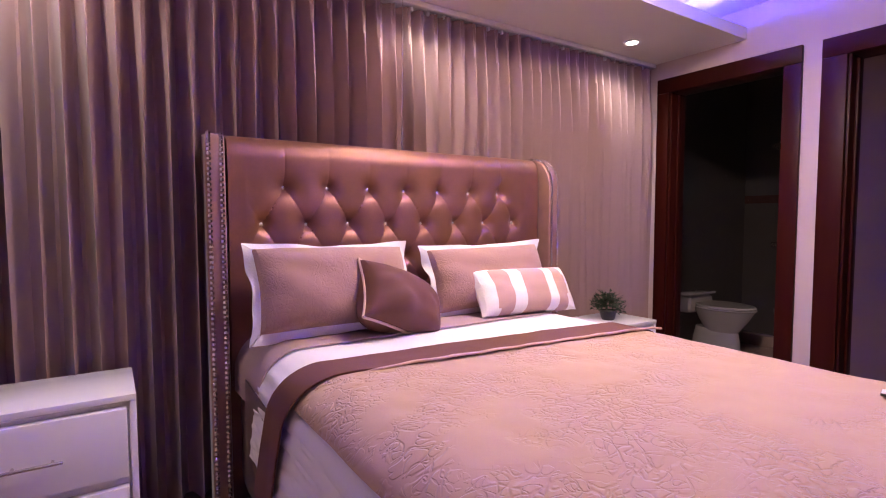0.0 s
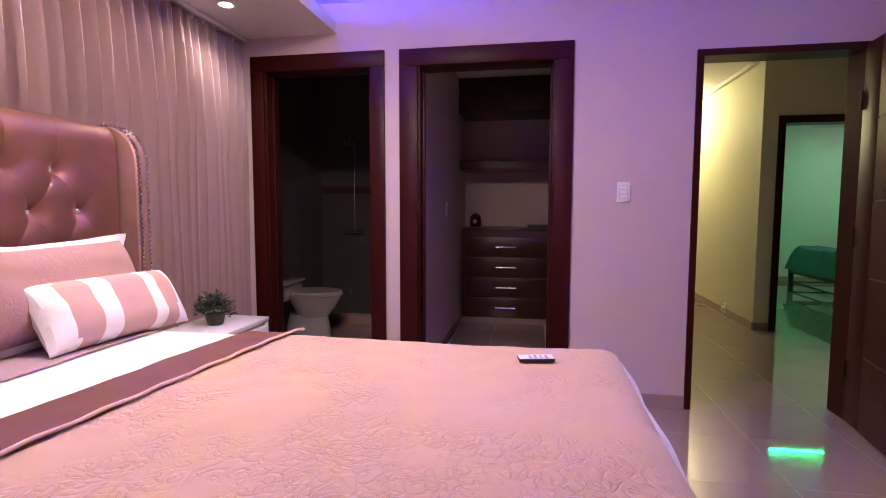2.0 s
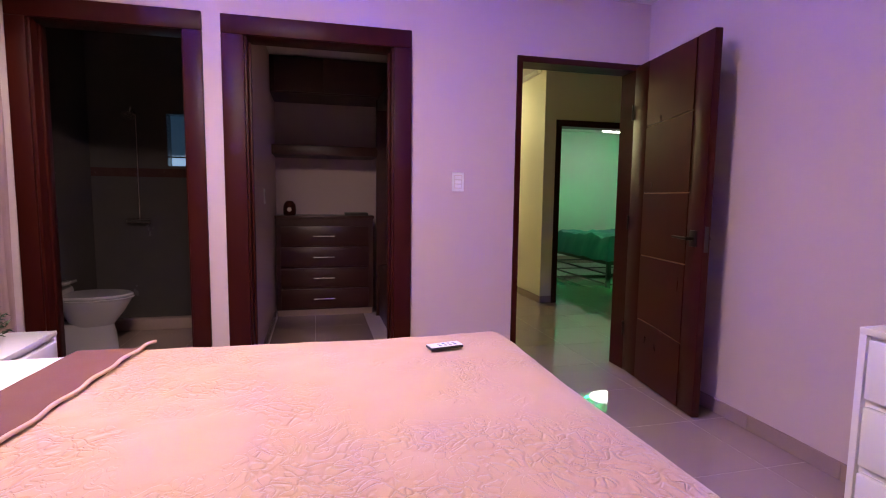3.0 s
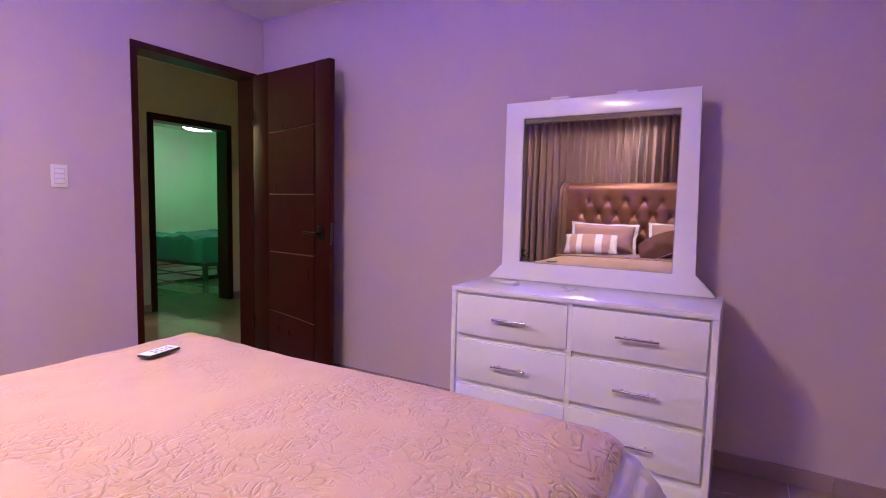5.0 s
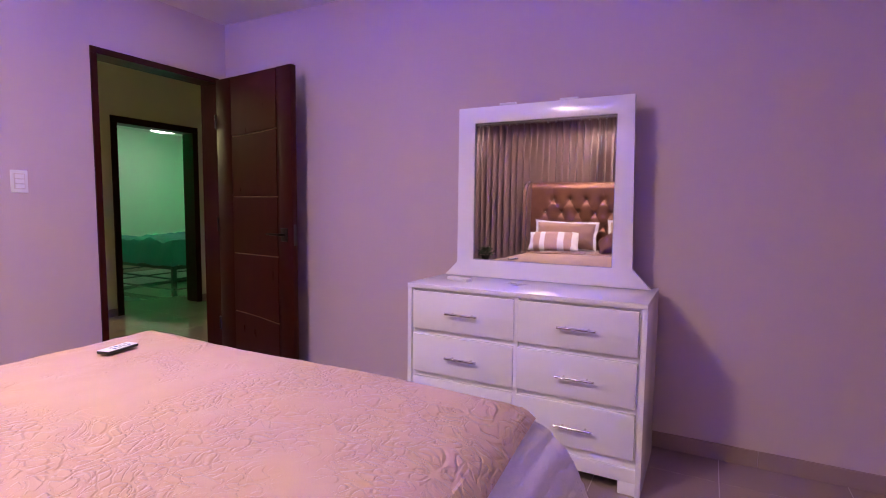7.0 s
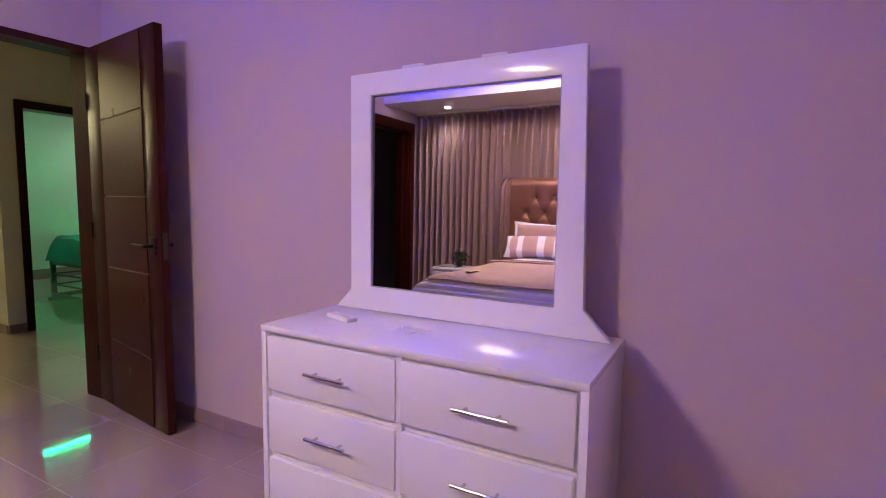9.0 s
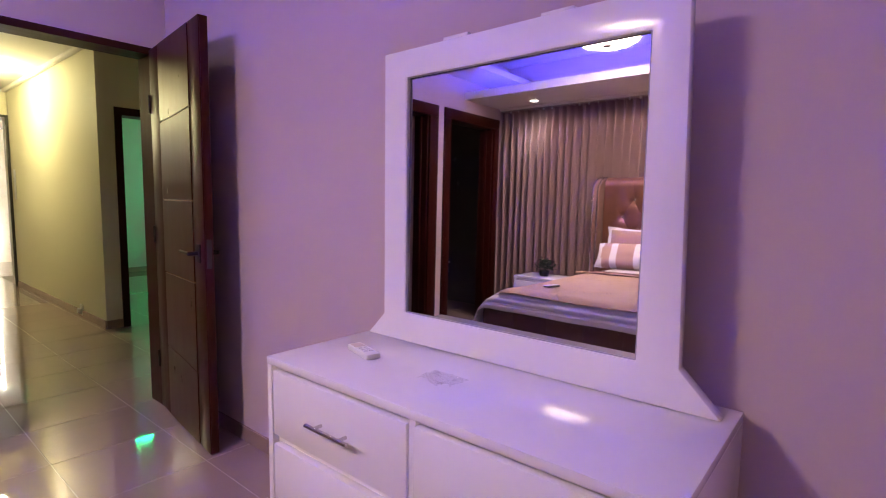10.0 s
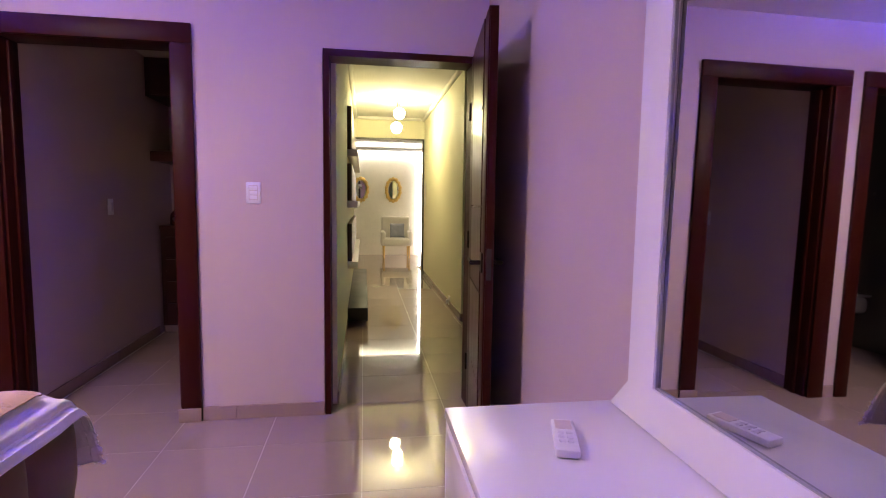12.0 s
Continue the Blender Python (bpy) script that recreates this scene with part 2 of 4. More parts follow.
def lathe(profile, c, seg=32):
    """A turned shape from (radius, height) steps round the axis at c."""
    bm = bmesh.new()
    rings = []
    for r, z in profile:
        rings.append([bm.verts.new((c[0] + r * math.cos(2 * math.pi * i / seg), c[1] + r * math.sin(2 * math.pi * i / seg), c[2] + z)) for i in range(seg)])
    for a, b in zip(rings, rings[1:]):
        for i in range(seg):
            bm.faces.new((a[i], a[(i + 1) % seg], b[(i + 1) % seg], b[i]))
    bm.faces.new(rings[0][::-1])
    bm.faces.new(rings[-1])
    return bm


def sheet(nu, nv, f, thick=0.0):
    """A grid of nu by nv cells whose points come from f(u, v), u and v from 0 to 1."""
    bm = bmesh.new()
    g = [[bm.verts.new(f(i / nu, j / nv)) for i in range(nu + 1)] for j in range(nv + 1)]
    for j in range(nv):
        for i in range(nu):
            bm.faces.new((g[j][i], g[j][i + 1], g[j + 1][i + 1], g[j + 1][i]))
    if thick:
        bm.normal_update()
        back = [[bm.verts.new(v.co - v.normal * thick) for v in row] for row in g]
        for j in range(nv):
            for i in range(nu):
                bm.faces.new((back[j][i], back[j + 1][i], back[j + 1][i + 1], back[j][i + 1]))
        rim = [(j, 0) for j in range(nv + 1)] + [(nv, i) for i in range(1, nu + 1)] + [(j, nu) for j in range(nv - 1, -1, -1)] + [(0, i) for i in range(nu - 1, 0, -1)]
        for (j, i), (l, k) in zip(rim, rim[1:] + rim[:1]):
            bm.faces.new((g[j][i], g[l][k], back[l][k], back[j][i]))
    return bm


def finish(name, bm, material, smooth=False):
    bmesh.ops.recalc_face_normals(bm, faces=bm.faces[:])
    me = bpy.data.meshes.new(name)
    bm.to_mesh(me)
    bm.free()
    for m in material if isinstance(material, (list, tuple)) else [material]:
        me.materials.append(m)
    if smooth:
        me.shade_smooth()
        me.set_sharp_from_angle(angle=radians(25))
    return me


def thing(name, at, label, category, group=""):
    e = new(name)
    e.empty_display_size = 0.1
    e.location = at
    BASE[e.name] = Vector(at)
    return tagged(e, label, category, group)


def part(name, bm, material, parent, label="", smooth=True):
    """One mesh under a thing or a part; bm is in world metres."""
    base = BASE[parent.name]
    bm.transform(Matrix.Translation(-base))
    ob = new(name, finish(name, bm, material, smooth))
    ob.parent = parent
    BASE[ob.name] = base
    return tagged(ob, label)


def solid(name, bm, material, label, category, group="", kind="", smooth=True):
    """A thing of one mesh, its origin at its base."""
    zs = [v.co.z for v in bm.verts]
    xs = [v.co.x for v in bm.verts]
    ys = [v.co.y for v in bm.verts]
    at = Vector(((min(xs) + max(xs)) / 2, (min(ys) + max(ys)) / 2, min(zs)))
    bm.transform(Matrix.Translation(-at))
    ob = new(name, finish(name, bm, material, smooth))
    ob.location = at
    BASE[ob.name] = at
    return tagged(ob, label, category, group, kind)


def structure(name, bm, material, label, category="wall", smooth=False):
    return solid(name, bm, material, label, category, kind="structure", smooth=smooth)


def boxes(*rows):
    bm = bmesh.new()
    for r in rows:
        box(bm, *r)
    return bm


# ---------- shell of the bedroom ----------
XW, YN, T = -4.3, 3.92, 0.15
structure("wall_east", boxes((0, T, -2.6, 0.06, 0, 2.9), (0, T, 0.06, 0.956, 2.12, 2.9), (0, T, 0.956, 1.69, 0, 2.9),
                             (0, T, 1.69, 2.66, 2.16, 2.9), (0, T, 2.66, 2.86, 0, 2.9), (0, T, 2.86, 3.69, 2.16, 2.9), (0, T, 3.69, YN, 0, 2.9)),
          M_WALL, "beige painted bedroom wall with three dark wooden doorways")
structure("wall_south", boxes((XW - T, 0, -T, 0, 0, 2.9)), M_WALL, "beige painted wall behind the white dresser")
structure("wall_west", boxes((XW - T, XW, 0, YN + T, 0, 2.9)), M_WALL, "plain beige painted bedroom wall")
structure("wall_north", boxes((XW, -3.3, YN, YN + T, 0, 2.9), (-3.3, -0.9, YN, YN + T, 0, 0.95), (-3.3, -0.9, YN, YN + T, 2.15, 2.9),
                              (-0.9, 0, YN, YN + T, 0, 2.9)), M_WALL, "beige wall behind the curtains, with a window")
TRAY = 2.80
structure("ceiling", boxes((XW, 0, 0, YN, TRAY, TRAY + 0.1)), M_CEIL, "white raised tray ceiling washed by violet cove light", "ceiling")
BORD = 2.52
structure("ceiling_border", boxes((-0.40, 0, 0.58, YN, BORD, BORD + 0.055), (XW, XW + 0.4, 0.58, YN, BORD, BORD + 0.055), (XW, 0, 0, 0.58, BORD, BORD + 0.055)),
          M_CEIL, "lowered white plaster ceiling border round the tray", "ceiling")
SOF = 2.33
structure("ceiling_soffit", boxes((XW, 0, 3.136, 3.156, SOF, 2.40), (XW, 0, 3.156, YN, SOF, SOF + 0.03)), M_CEIL,
          "lowered white plaster soffit above the curtains", "ceiling")
win = structure("window_1", boxes((-3.3, -0.9, YN + 0.10, YN + 0.104, 0.95, 2.15)), M_PANE, "dark bedroom window behind drawn curtains", "window")
for a in ((-3.3, -3.25), (-2.125, -2.1), (-0.95, -0.9)):
    part("window_frame", a_box(a[0], a[1], YN + 0.07, YN + 0.13, 0.95, 2.15, bevel=0.003), M_ALU, win)
structure("backdrop", boxes((-6, 1, 5.6, 5.62, -1, 4)), M_DUSK2, "bluish night glow outside the window", "backdrop")


def cove(name, x0, x1, y0, y1, z, mat, label, tall=0.010):
    s = thing(name, ((x0 + x1) / 2, (y0 + y1) / 2, z), label, "led strip", "cove strips")
    part("backing_tape", a_box(x0, x1, y0, y1, z, z + 0.004), M_PLASTIC, s)
    part("lit_strip", a_box(x0 + 0.001, x1 - 0.001, y0 + 0.001, y1 - 0.001, z + 0.004, z + tall, bevel=0.0025), mat, s, "glowing rope")


cove("led_strip", -0.335, -0.32, 1.30, 3.0, BORD + 0.055, M_COVE, "violet led strip on the ceiling border")
cove("led_strip", XW + 0.40, -0.40, 0.50, 0.515, BORD + 0.055, M_COVE, "violet led strip on the ceiling border")
structure("trim", boxes((XW + 0.02, -0.02, 3.160, 3.215, SOF + 0.03, 2.388)), M_CEIL, "white ledge behind the soffit edge", "ledge")
cove("led_strip", -2.95, -0.25, 3.185, 3.200, 2.388, M_COVE, "violet led strip inside the curtain soffit", 0.023)

for p in DOWNLIGHTS:
    d = thing("downlight", p, "small round white recessed downlight in the ceiling", "downlight", "recessed downlights")
    part("trim_ring", lathe([(0.052, 0.0), (0.052, -0.004), (0.047, -0.007), (0.036, -0.005), (0.035, 0.0)], p, 28), M_PLASTIC, d)
    part("lens", lathe([(0.034, -0.001), (0.034, -0.004), (0.02, -0.006)], p, 24), M_DOWN, d, "glowing white lens")

LX, LY, LZ = -1.70, 2.60, 2.46
cl = thing("ceiling_lamp", (LX, LY, TRAY), "round white glass ceiling lamp with a metal knob", "ceiling lamp")
part("mounting_plate", lathe([(0.13, 0), (0.13, -0.03), (0.10, -0.05)], (LX, LY, TRAY), 40), M_STEEL, cl)
part("stem", a_rod((LX, LY, TRAY - 0.05), (LX, LY, LZ + 0.09), 0.03), M_STEEL, cl)
part("rim", lathe([(0.10, 0.085), (0.215, 0.075), (0.240, 0.055), (0.242, 0.030), (0.236, 0.018), (0.226, 0.016), (0.222, 0.03)], (LX, LY, LZ), 48), M_PLASTIC, cl, "white scalloped rim")
part("glass_dish", lathe([(0.222, 0.026), (0.214, 0.006), (0.185, -0.012), (0.13, -0.026), (0.07, -0.032), (0.03, -0.033)], (LX, LY, LZ), 48), M_LAMP, cl, "glowing white glass dish")
part("knob", lathe([(0.034, -0.030), (0.036, -0.036), (0.03, -0.044), (0.012, -0.05)], (LX, LY, LZ), 24), M_STEEL, cl)

# ---------- hall, closet, bath, far rooms: shell ----------
structure("wall_hall_north", boxes((T, 5.8, 0.89, 1.30, 0, 2.9)), M_HALLWALL, "cream painted hall wall with display panels")
structure("wall_hall_south", boxes((2.42, 5.8, -0.45, -0.30, 0, 2.9)), M_HALLWALL, "cream painted hall wall in yellow light")
structure("wall_hall_corner", boxes((2.27, 2.42, -0.49, -0.30, 0, 2.9), (2.27, 2.42, -1.40, -0.49, 2.05, 2.9), (2.27, 2.42, -2.6, -1.40, 0, 2.9)), M_HALLWALL,
          "cream hall wall with the far bedroom doorway")
structure("wall_hall_end", boxes((T, 2.42, -2.75, -2.6, 0, 2.9)), M_HALLWALL, "plain cream hall wall")
structure("wall_hall_header", boxes((5.8, 5.92, -0.45, 1.30, 2.33, 2.9)), M_HALLWALL, "cream wall above the wide opening")
structure("ceiling_hall", boxes((T, 5.8, -2.6, 0.89, 2.68, 2.78)), M_CEIL, "white hall ceiling", "ceiling")
for n, r in (("trim", (2.40, 5.8, -0.30, -0.245)), ("trim", (T, 5.8, 0.835, 0.89)), ("trim", (5.745, 5.8, -0.245, 0.835)), ("trim", (2.19, 2.27, -2.6, -0.30))):
    bm = a_box(r[0], r[1], r[2], r[3], 2.625, 2.68, bevel=0.024, seg=3)
    structure(n, bm, M_CEIL, "white plaster cornice under the hall ceiling", "cornice", smooth=True)
# closet
structure("wall_closet_north", boxes((T, 2.55, 2.62, 2.77, 0, 2.9)), M_WALL, "shaded closet side wall")
structure("wall_closet_back", boxes((2.45, 2.55, 1.30, 2.62, 0, 2.9)), M_WALL, "shaded closet back wall")
structure("ceiling_closet", boxes((T, 2.45, 1.30, 2.62, 2.5, 2.6)), M_CEIL, "white closet ceiling", "ceiling")
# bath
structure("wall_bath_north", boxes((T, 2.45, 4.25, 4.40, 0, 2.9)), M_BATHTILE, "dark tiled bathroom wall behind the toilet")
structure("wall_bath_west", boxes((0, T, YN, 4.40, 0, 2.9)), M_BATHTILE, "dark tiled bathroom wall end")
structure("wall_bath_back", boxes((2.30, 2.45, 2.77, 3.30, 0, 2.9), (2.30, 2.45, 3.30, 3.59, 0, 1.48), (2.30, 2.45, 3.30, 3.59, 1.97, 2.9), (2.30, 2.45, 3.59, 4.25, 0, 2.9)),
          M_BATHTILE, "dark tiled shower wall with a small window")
structure("ceiling_bath", boxes((T, 2.30, 2.77, 4.25, 2.75, 2.85)), M_CEIL, "white bathroom ceiling", "ceiling")
# green bedroom
structure("wall_green_east", boxes((6.18, 7.0, -5.0, -0.45, 0, 2.95)), M_CEIL, "white bedroom wall lit green")
structure("wall_green_south", boxes((2.40, 6.85, -5.0, -4.85, 0, 2.9)), M_CEIL, "white bedroom wall lit green")
structure("wall_green_west", boxes((2.25, 2.40, -4.85, -2.75, 0, 2.9)), M_CEIL, "white bedroom wall lit green")
structure("ceiling_green", boxes((2.40, 6.18, -4.85, -0.45, 2.86, 2.96)), M_CEIL, "white ceiling of the green-lit bedroom", "ceiling")
structure("ceiling_border_green", boxes((5.50, 6.18, -4.85, -0.45, 2.53, 2.62)), M_CEIL, "white ceiling border with green cove light", "ceiling")
# far lounge
structure("wall_lounge_east", boxes((9.15, 9.3, -2.2, 3.2, 0, 2.9)), M_PAPER, "patterned gold and cream papered lounge wall")
structure("wall_lounge_north", boxes((5.92, 9.15, 3.05, 3.2, 0, 2.9), (5.8, 5.92, 1.30, 3.2, 0, 2.9)), M_HALLWALL, "cream lounge wall")
structure("wall_lounge_south", boxes((7.0, 9.15, -2.2, -2.05, 0, 2.9), (5.8, 5.92, -0.449, -0.31, 0, 2.33)), M_HALLWALL, "cream lounge wall")
structure("ceiling_lounge", boxes((5.92, 9.15, -2.05, 3.05, 2.62, 2.72), (8.55, 9.05, -0.75, 3.05, 2.42, 2.46)), M_CEIL, "white lounge ceiling with a lowered lit edge", "ceiling")


# ---------- door casings ----------
def casing(name, y0, y1, yi0, yi1, z1, zi, label):
    """Wooden casing on the room side with a lining through the wall."""
    c = structure(name, bmesh_frame(y0, y1, yi0, yi1, z1, zi), M_WOOD, label, "door frame", smooth=True)
    part("jamb_lining", a_box(0.004, T + 0.02, yi0 - 0.03, yi0 + 0.012, 0, zi, bevel=0.003), M_WOOD, c)
    part("jamb_lining", a_box(0.004, T + 0.02, yi1 - 0.012, yi1 + 0.03, 0, zi, bevel=0.003), M_WOOD, c)
    part("head_lining", a_box(0.004, T + 0.02, yi0 - 0.03, yi1 + 0.03, zi - 0.001, zi + 0.04, bevel=0.003), M_WOODH, c)
    part("door_stop", a_box(0.07, 0.11, yi0 + 0.012, yi0 + 0.026, 0, zi - 0.014, bevel=0.002), M_WOOD, c)
    part("door_stop", a_box(0.07, 0.11, yi1 - 0.026, yi1 - 0.012, 0, zi - 0.014, bevel=0.002), M_WOOD, c)
    return c


def bmesh_frame(y0, y1, yi0, yi1, z1, zi):
    bm = bmesh.new()
    box(bm, -0.022, 0.003, y0, yi0, 0, zi, bevel=0.005)
    box(bm, -0.022, 0.003, yi1, y1, 0, zi, bevel=0.005)
    box(bm, -0.023, 0.003, y0, y1, zi, z1, bevel=0.005)
    return bm


casing("door_frame_bath", 2.814, 3.737, 2.91, 3.645, 2.207, 2.105, "glossy dark mahogany casing of the bathroom doorway")
cc = casing("door_frame_closet", 1.642, 2.717, 1.75, 2.597, 2.205, 2.10, "glossy dark mahogany casing of the closet doorway")
part("plinth_tile", a_box(-0.027, 0.003, 1.643, 1.765, 0.0006, 0.08, bevel=0.0015), M_BASE, cc, "beige tile plinth under the casing")
df = structure("door_frame_bedroom", boxes((-0.006, T + 0.01, 0.918, 0.953, 0, 2.118), (-0.006, T + 0.01, 0.062, 0.096, 0, 2.118)), M_WOOD,
               "narrow dark mahogany frame of the bedroom doorway", "door frame")
part("head_frame", a_box(-0.007, T + 0.011, 0.062, 0.953, 2.08, 2.1185), M_WOODH, df)
gf = structure("door_frame_green", boxes((2.25, 2.44, -0.50, -0.44, 0, 2.10), (2.25, 2.44, -1.448, -1.38, 0, 2.10)), M_WOOD, "dark wooden frame of the far bedroom doorway", "door frame")
part("head_frame", a_box(2.249, 2.441, -1.448, -0.44, 2.03, 2.101), M_WOODH, gf)

# bedroom door, open against the dresser wall
YD = 0.100
door = thing("door_1", (0.0, 0.100, 0.008), "open dark mahogany panel door with pale inlay lines", "door")
part("leaf", a_box(-0.847, -0.012, YD - 0.042, YD - 0.006, 0.008, 2.10, bevel=0.002), M_DOOR, door)
part("stile", a_box(-0.847, -0.700, YD - 0.006, YD, 0.008, 2.10, bevel=0.002), M_WOOD, door)
part("stile", a_box(-0.196, -0.012, YD - 0.006, YD, 0.008, 2.10, bevel=0.002), M_WOOD, door)
zs = [0.008, 0.42, 0.847, 1.253, 1.68, 2.10]


def groove(i, u):
    """Rise of groove i towards the free edge."""
    return {3: 0.026, 0: -0.034}.get(i, 0.0) * (1 - u) ** 1.6


for i, (a, b) in enumerate(zip(zs, zs[1:])):
    def face(u, v, a=a, b=b, i=i):
        top = b - 0.004 + (groove(i, u) if i < 4 else 0)
        bot = a + 0.004 + (groove(i - 1, u) if i > 0 else 0)
        return Vector((-0.697 + u * 0.498, YD - 0.001, bot + (top - bot) * v))
    part("door_panel", sheet(16, 4, face, 0.005), M_DOOR, door)
    if i < 4:
        def line(u, v, b=b, i=i):
            return Vector((-0.697 + u * 0.498, YD - 0.004 + 0.002 * (1 - v), b - 0.004 + v * 0.006 + groove(i, u)))
        part("inlay_strip", sheet(16, 1, line, 0.001), M_INLAY, door, "thin pale groove edge")
ha = part("door_handle", a_box(-0.80, -0.735, YD, YD + 0.008, 0.955, 1.045, bevel=0.003), M_BRONZE, door, "dark metal lever handle on a plate")
bm = a_rod((-0.77, YD + 0.006, 1.0), (-0.77, YD + 0.055, 1.0), 0.010)
rod(bm, (-0.775, YD + 0.05, 1.0), (-0.64, YD + 0.05, 1.003), 0.009, 0.007)
part("lever", bm, M_BRONZE, ha)
part("edge_latch", a_box(-0.8495, -0.846, YD - 0.032, YD - 0.010, 0.93, 1.07), M_POT, door)
bm = a_rod((-0.77, YD - 0.04, 1.0), (-0.77, YD - 0.092, 1.0), 0.010)
rod(bm, (-0.775, YD - 0.087, 1.0), (-0.65, YD - 0.087, 1.0), 0.008)
part("back_lever", bm, M_BRONZE, door)
for z in (0.3, 1.05, 1.8):
    part("hinge", a_rod((-0.006, YD + 0.004, z - 0.05), (-0.006, YD + 0.004, z + 0.05), 0.007), M_BRONZE, door)

door.rotation_euler = (0, 0, radians(-7))

# light switch
sw = thing("light_switch", (0, 1.338, 1.308), "white three-rocker light switch on the beige wall", "switch")
part("plate", a_box(-0.008, 0, 1.299, 1.378, 1.248, 1.368, bevel=0.004), M_PLASTIC, sw)
part("recess", a_box(-0.0088, -0.007, 1.314, 1.363, 1.267, 1.350), M_TAPE, sw)
for k in range(3):
    part("rocker", a_box(-0.012, -0.006, 1.317, 1.360, 1.271 + k * 0.026, 1.294 + k * 0.026, bevel=0.002), M_WHITE, sw)

# ---------- curtains ----------


def curtain(x0, x1, label, seed):
    c = thing("curtain", ((x0 + x1) / 2, 3.80, 0.02), label, "curtain", "bedroom curtains")
    rnd = random.Random(seed)
    ph = [rnd.uniform(-0.9, 0.9) for _ in range(60)]
    am = [rnd.uniform(0.65, 1.25) for _ in range(60)]
    w = x1 - x0
    folds = round(w / 0.083)

    def cloth(u, v):
        z = 0.03 + v * 2.245
        f = u * folds
        i = min(int(f), 58)
        fr = f - i
        a = am[i] * (1 - fr) + am[i + 1] * fr
        p = ph[i] * (1 - fr) + ph[i + 1] * fr
        low = 1 - v
        s = math.sin(2 * math.pi * f + p * (0.5 + low * 0.9))
        ridge = 2 * (0.5 + 0.5 * s) ** (0.72 + 0.2 * p) - 1
        pinch = math.exp(-(low / 0.055) ** 2)
        depth = 0.066 * a * (0.62 + 0.38 * min(1, low * 5)) * (1 - 0.25 * pinch)
        # three-fold pinch pleats gather the top of every second fold
        crimp = 0.010 * pinch * math.sin(6 * math.pi * f) * (0.5 + 0.5 * math.sin(2 * math.pi * f))
        lean = 0.016 * math.cos(2 * math.pi * f + p) * min(1, low * 3)
        x = x0 + u * w + lean + 0.014 * p * low
        y = 3.795 - depth * ridge - crimp + 0.007 * math.sin(z * 3 + i)
        return Vector((x, y, z))
    part("cloth", sheet(folds * 14, 26, cloth, 0.0), M_CURTAIN, c)

    def heading(u, v):
        p = cloth(u, 1.0)
        return Vector((p.x, 3.795 + (p.y - 3.795) * 0.9 - 0.002, 2.262 + v * 0.03))
    part("heading_tape", sheet(folds * 8, 1, heading, 0.002), M_CURTAIN, c)


curtain(-4.27, -2.086, "full-length taupe pleated curtain, drawn closed behind the bed", 3)
curtain(-2.078, -0.03, "full-length taupe pleated curtain, drawn closed beside the bathroom door", 8)
wd = thing("curtain_wand", (-2.132, 3.715, 1.56), "slim metal curtain wand hanging where the curtains meet", "curtain wand")
part("rod", a_rod((-2.122, 3.715, 2.29), (-2.131, 3.715, 1.67), 0.002, seg=8), M_STEEL, wd)
part("grip", a_rod((-2.131, 3.715, 1.67), (-2.132, 3.715, 1.55), 0.006, 0.007, seg=12), M_STEEL, wd, "slim metal grip")
cr = thing("curtain_rail", (-2.15, 3.79, SOF), "slim white ceiling curtain track", "curtain rail")
part("track", a_box(XW + 0.02, -0.01, 3.755, 3.80, SOF - 0.028, SOF, bevel=0.004), M_WHITE, cr)
me_glide = finish("glider", a_box(-0.006, 0.006, -0.008, 0.008, -0.022, 0.0), M_PLASTIC)
for k in range(42):
    g = new("glider", me_glide)
    g.parent = cr
    g.location = (-2.08 + k * 0.1, 0.0, -0.028)

# ---------- bed ----------
XC, HWID, YF, ZT = -2.165, 0.80, 1.53, 0.765
bed = thing("bed", (XC, 2.7, 0), "wide bed with a tufted brown velvet wingback headboard", "bed")
part("base", a_box(XC - 0.755, XC + 0.70, YF + 0.10, 3.66, 0.09, 0.40, bevel=0.01), M_RAIL_SHADED, bed)
part("mattress", a_box(XC - 0.765, XC + 0.67, YF + 0.06, 3.66, 0.40, 0.715, bevel=0.06, seg=4), M_WHITECLOTH, bed)
for x in (XC - 0.70, XC + 0.60):
    for y in (YF + 0.12, 3.5):
        part("leg", a_rod((x, y, 0), (x, y, 0.10), 0.022, 0.03), M_BLACK, bed)


def tuft_rail(n):
    """Padded rail panel: creases between pads, dimples at mid height; gives depth at (u, v)."""
    def d(u, v):
        s = abs(math.sin(math.pi * u * n)) ** 0.4
        q = min(abs(u * n - round(u * n)), 0.5) / 0.5
        dim = math.exp(-((q * 0.12) ** 2 + ((v - 0.5) * 0.4) ** 2) / 0.0012)
        edge = min(1, min(v, 1 - v) * 6) ** 0.5
        return 0.03 * (0.45 + 0.55 * s) * edge - 0.018 * dim
    return d


dfoot, dside = tuft_rail(7), tuft_rail(8)
fb = part("foot_rail", sheet(112, 20, lambda u, v: Vector((XC - 0.80 + u * 1.55, YF + 0.055 - dfoot(u, v), 0.10 + v * 0.56)), 0.0), M_RAIL_SHADED, bed, "tufted brown velvet foot rail")
part("foot_rail_back", a_box(XC - 0.80, XC + 0.75, YF + 0.054, YF + 0.11, 0.10, 0.655, bevel=0.012), M_RAIL_SHADED, bed)
for sgn in (-1, 1):
    part("side_rail", sheet(112, 20, lambda u, v, s=sgn: Vector((XC + s * ((0.757 if s < 0 else 0.70) + dside(u, v)), YF + 0.05 + u * 2.05, 0.10 + v * 0.44)), 0.0), M_RAIL_SHADED, bed, "tufted brown velvet side rail")
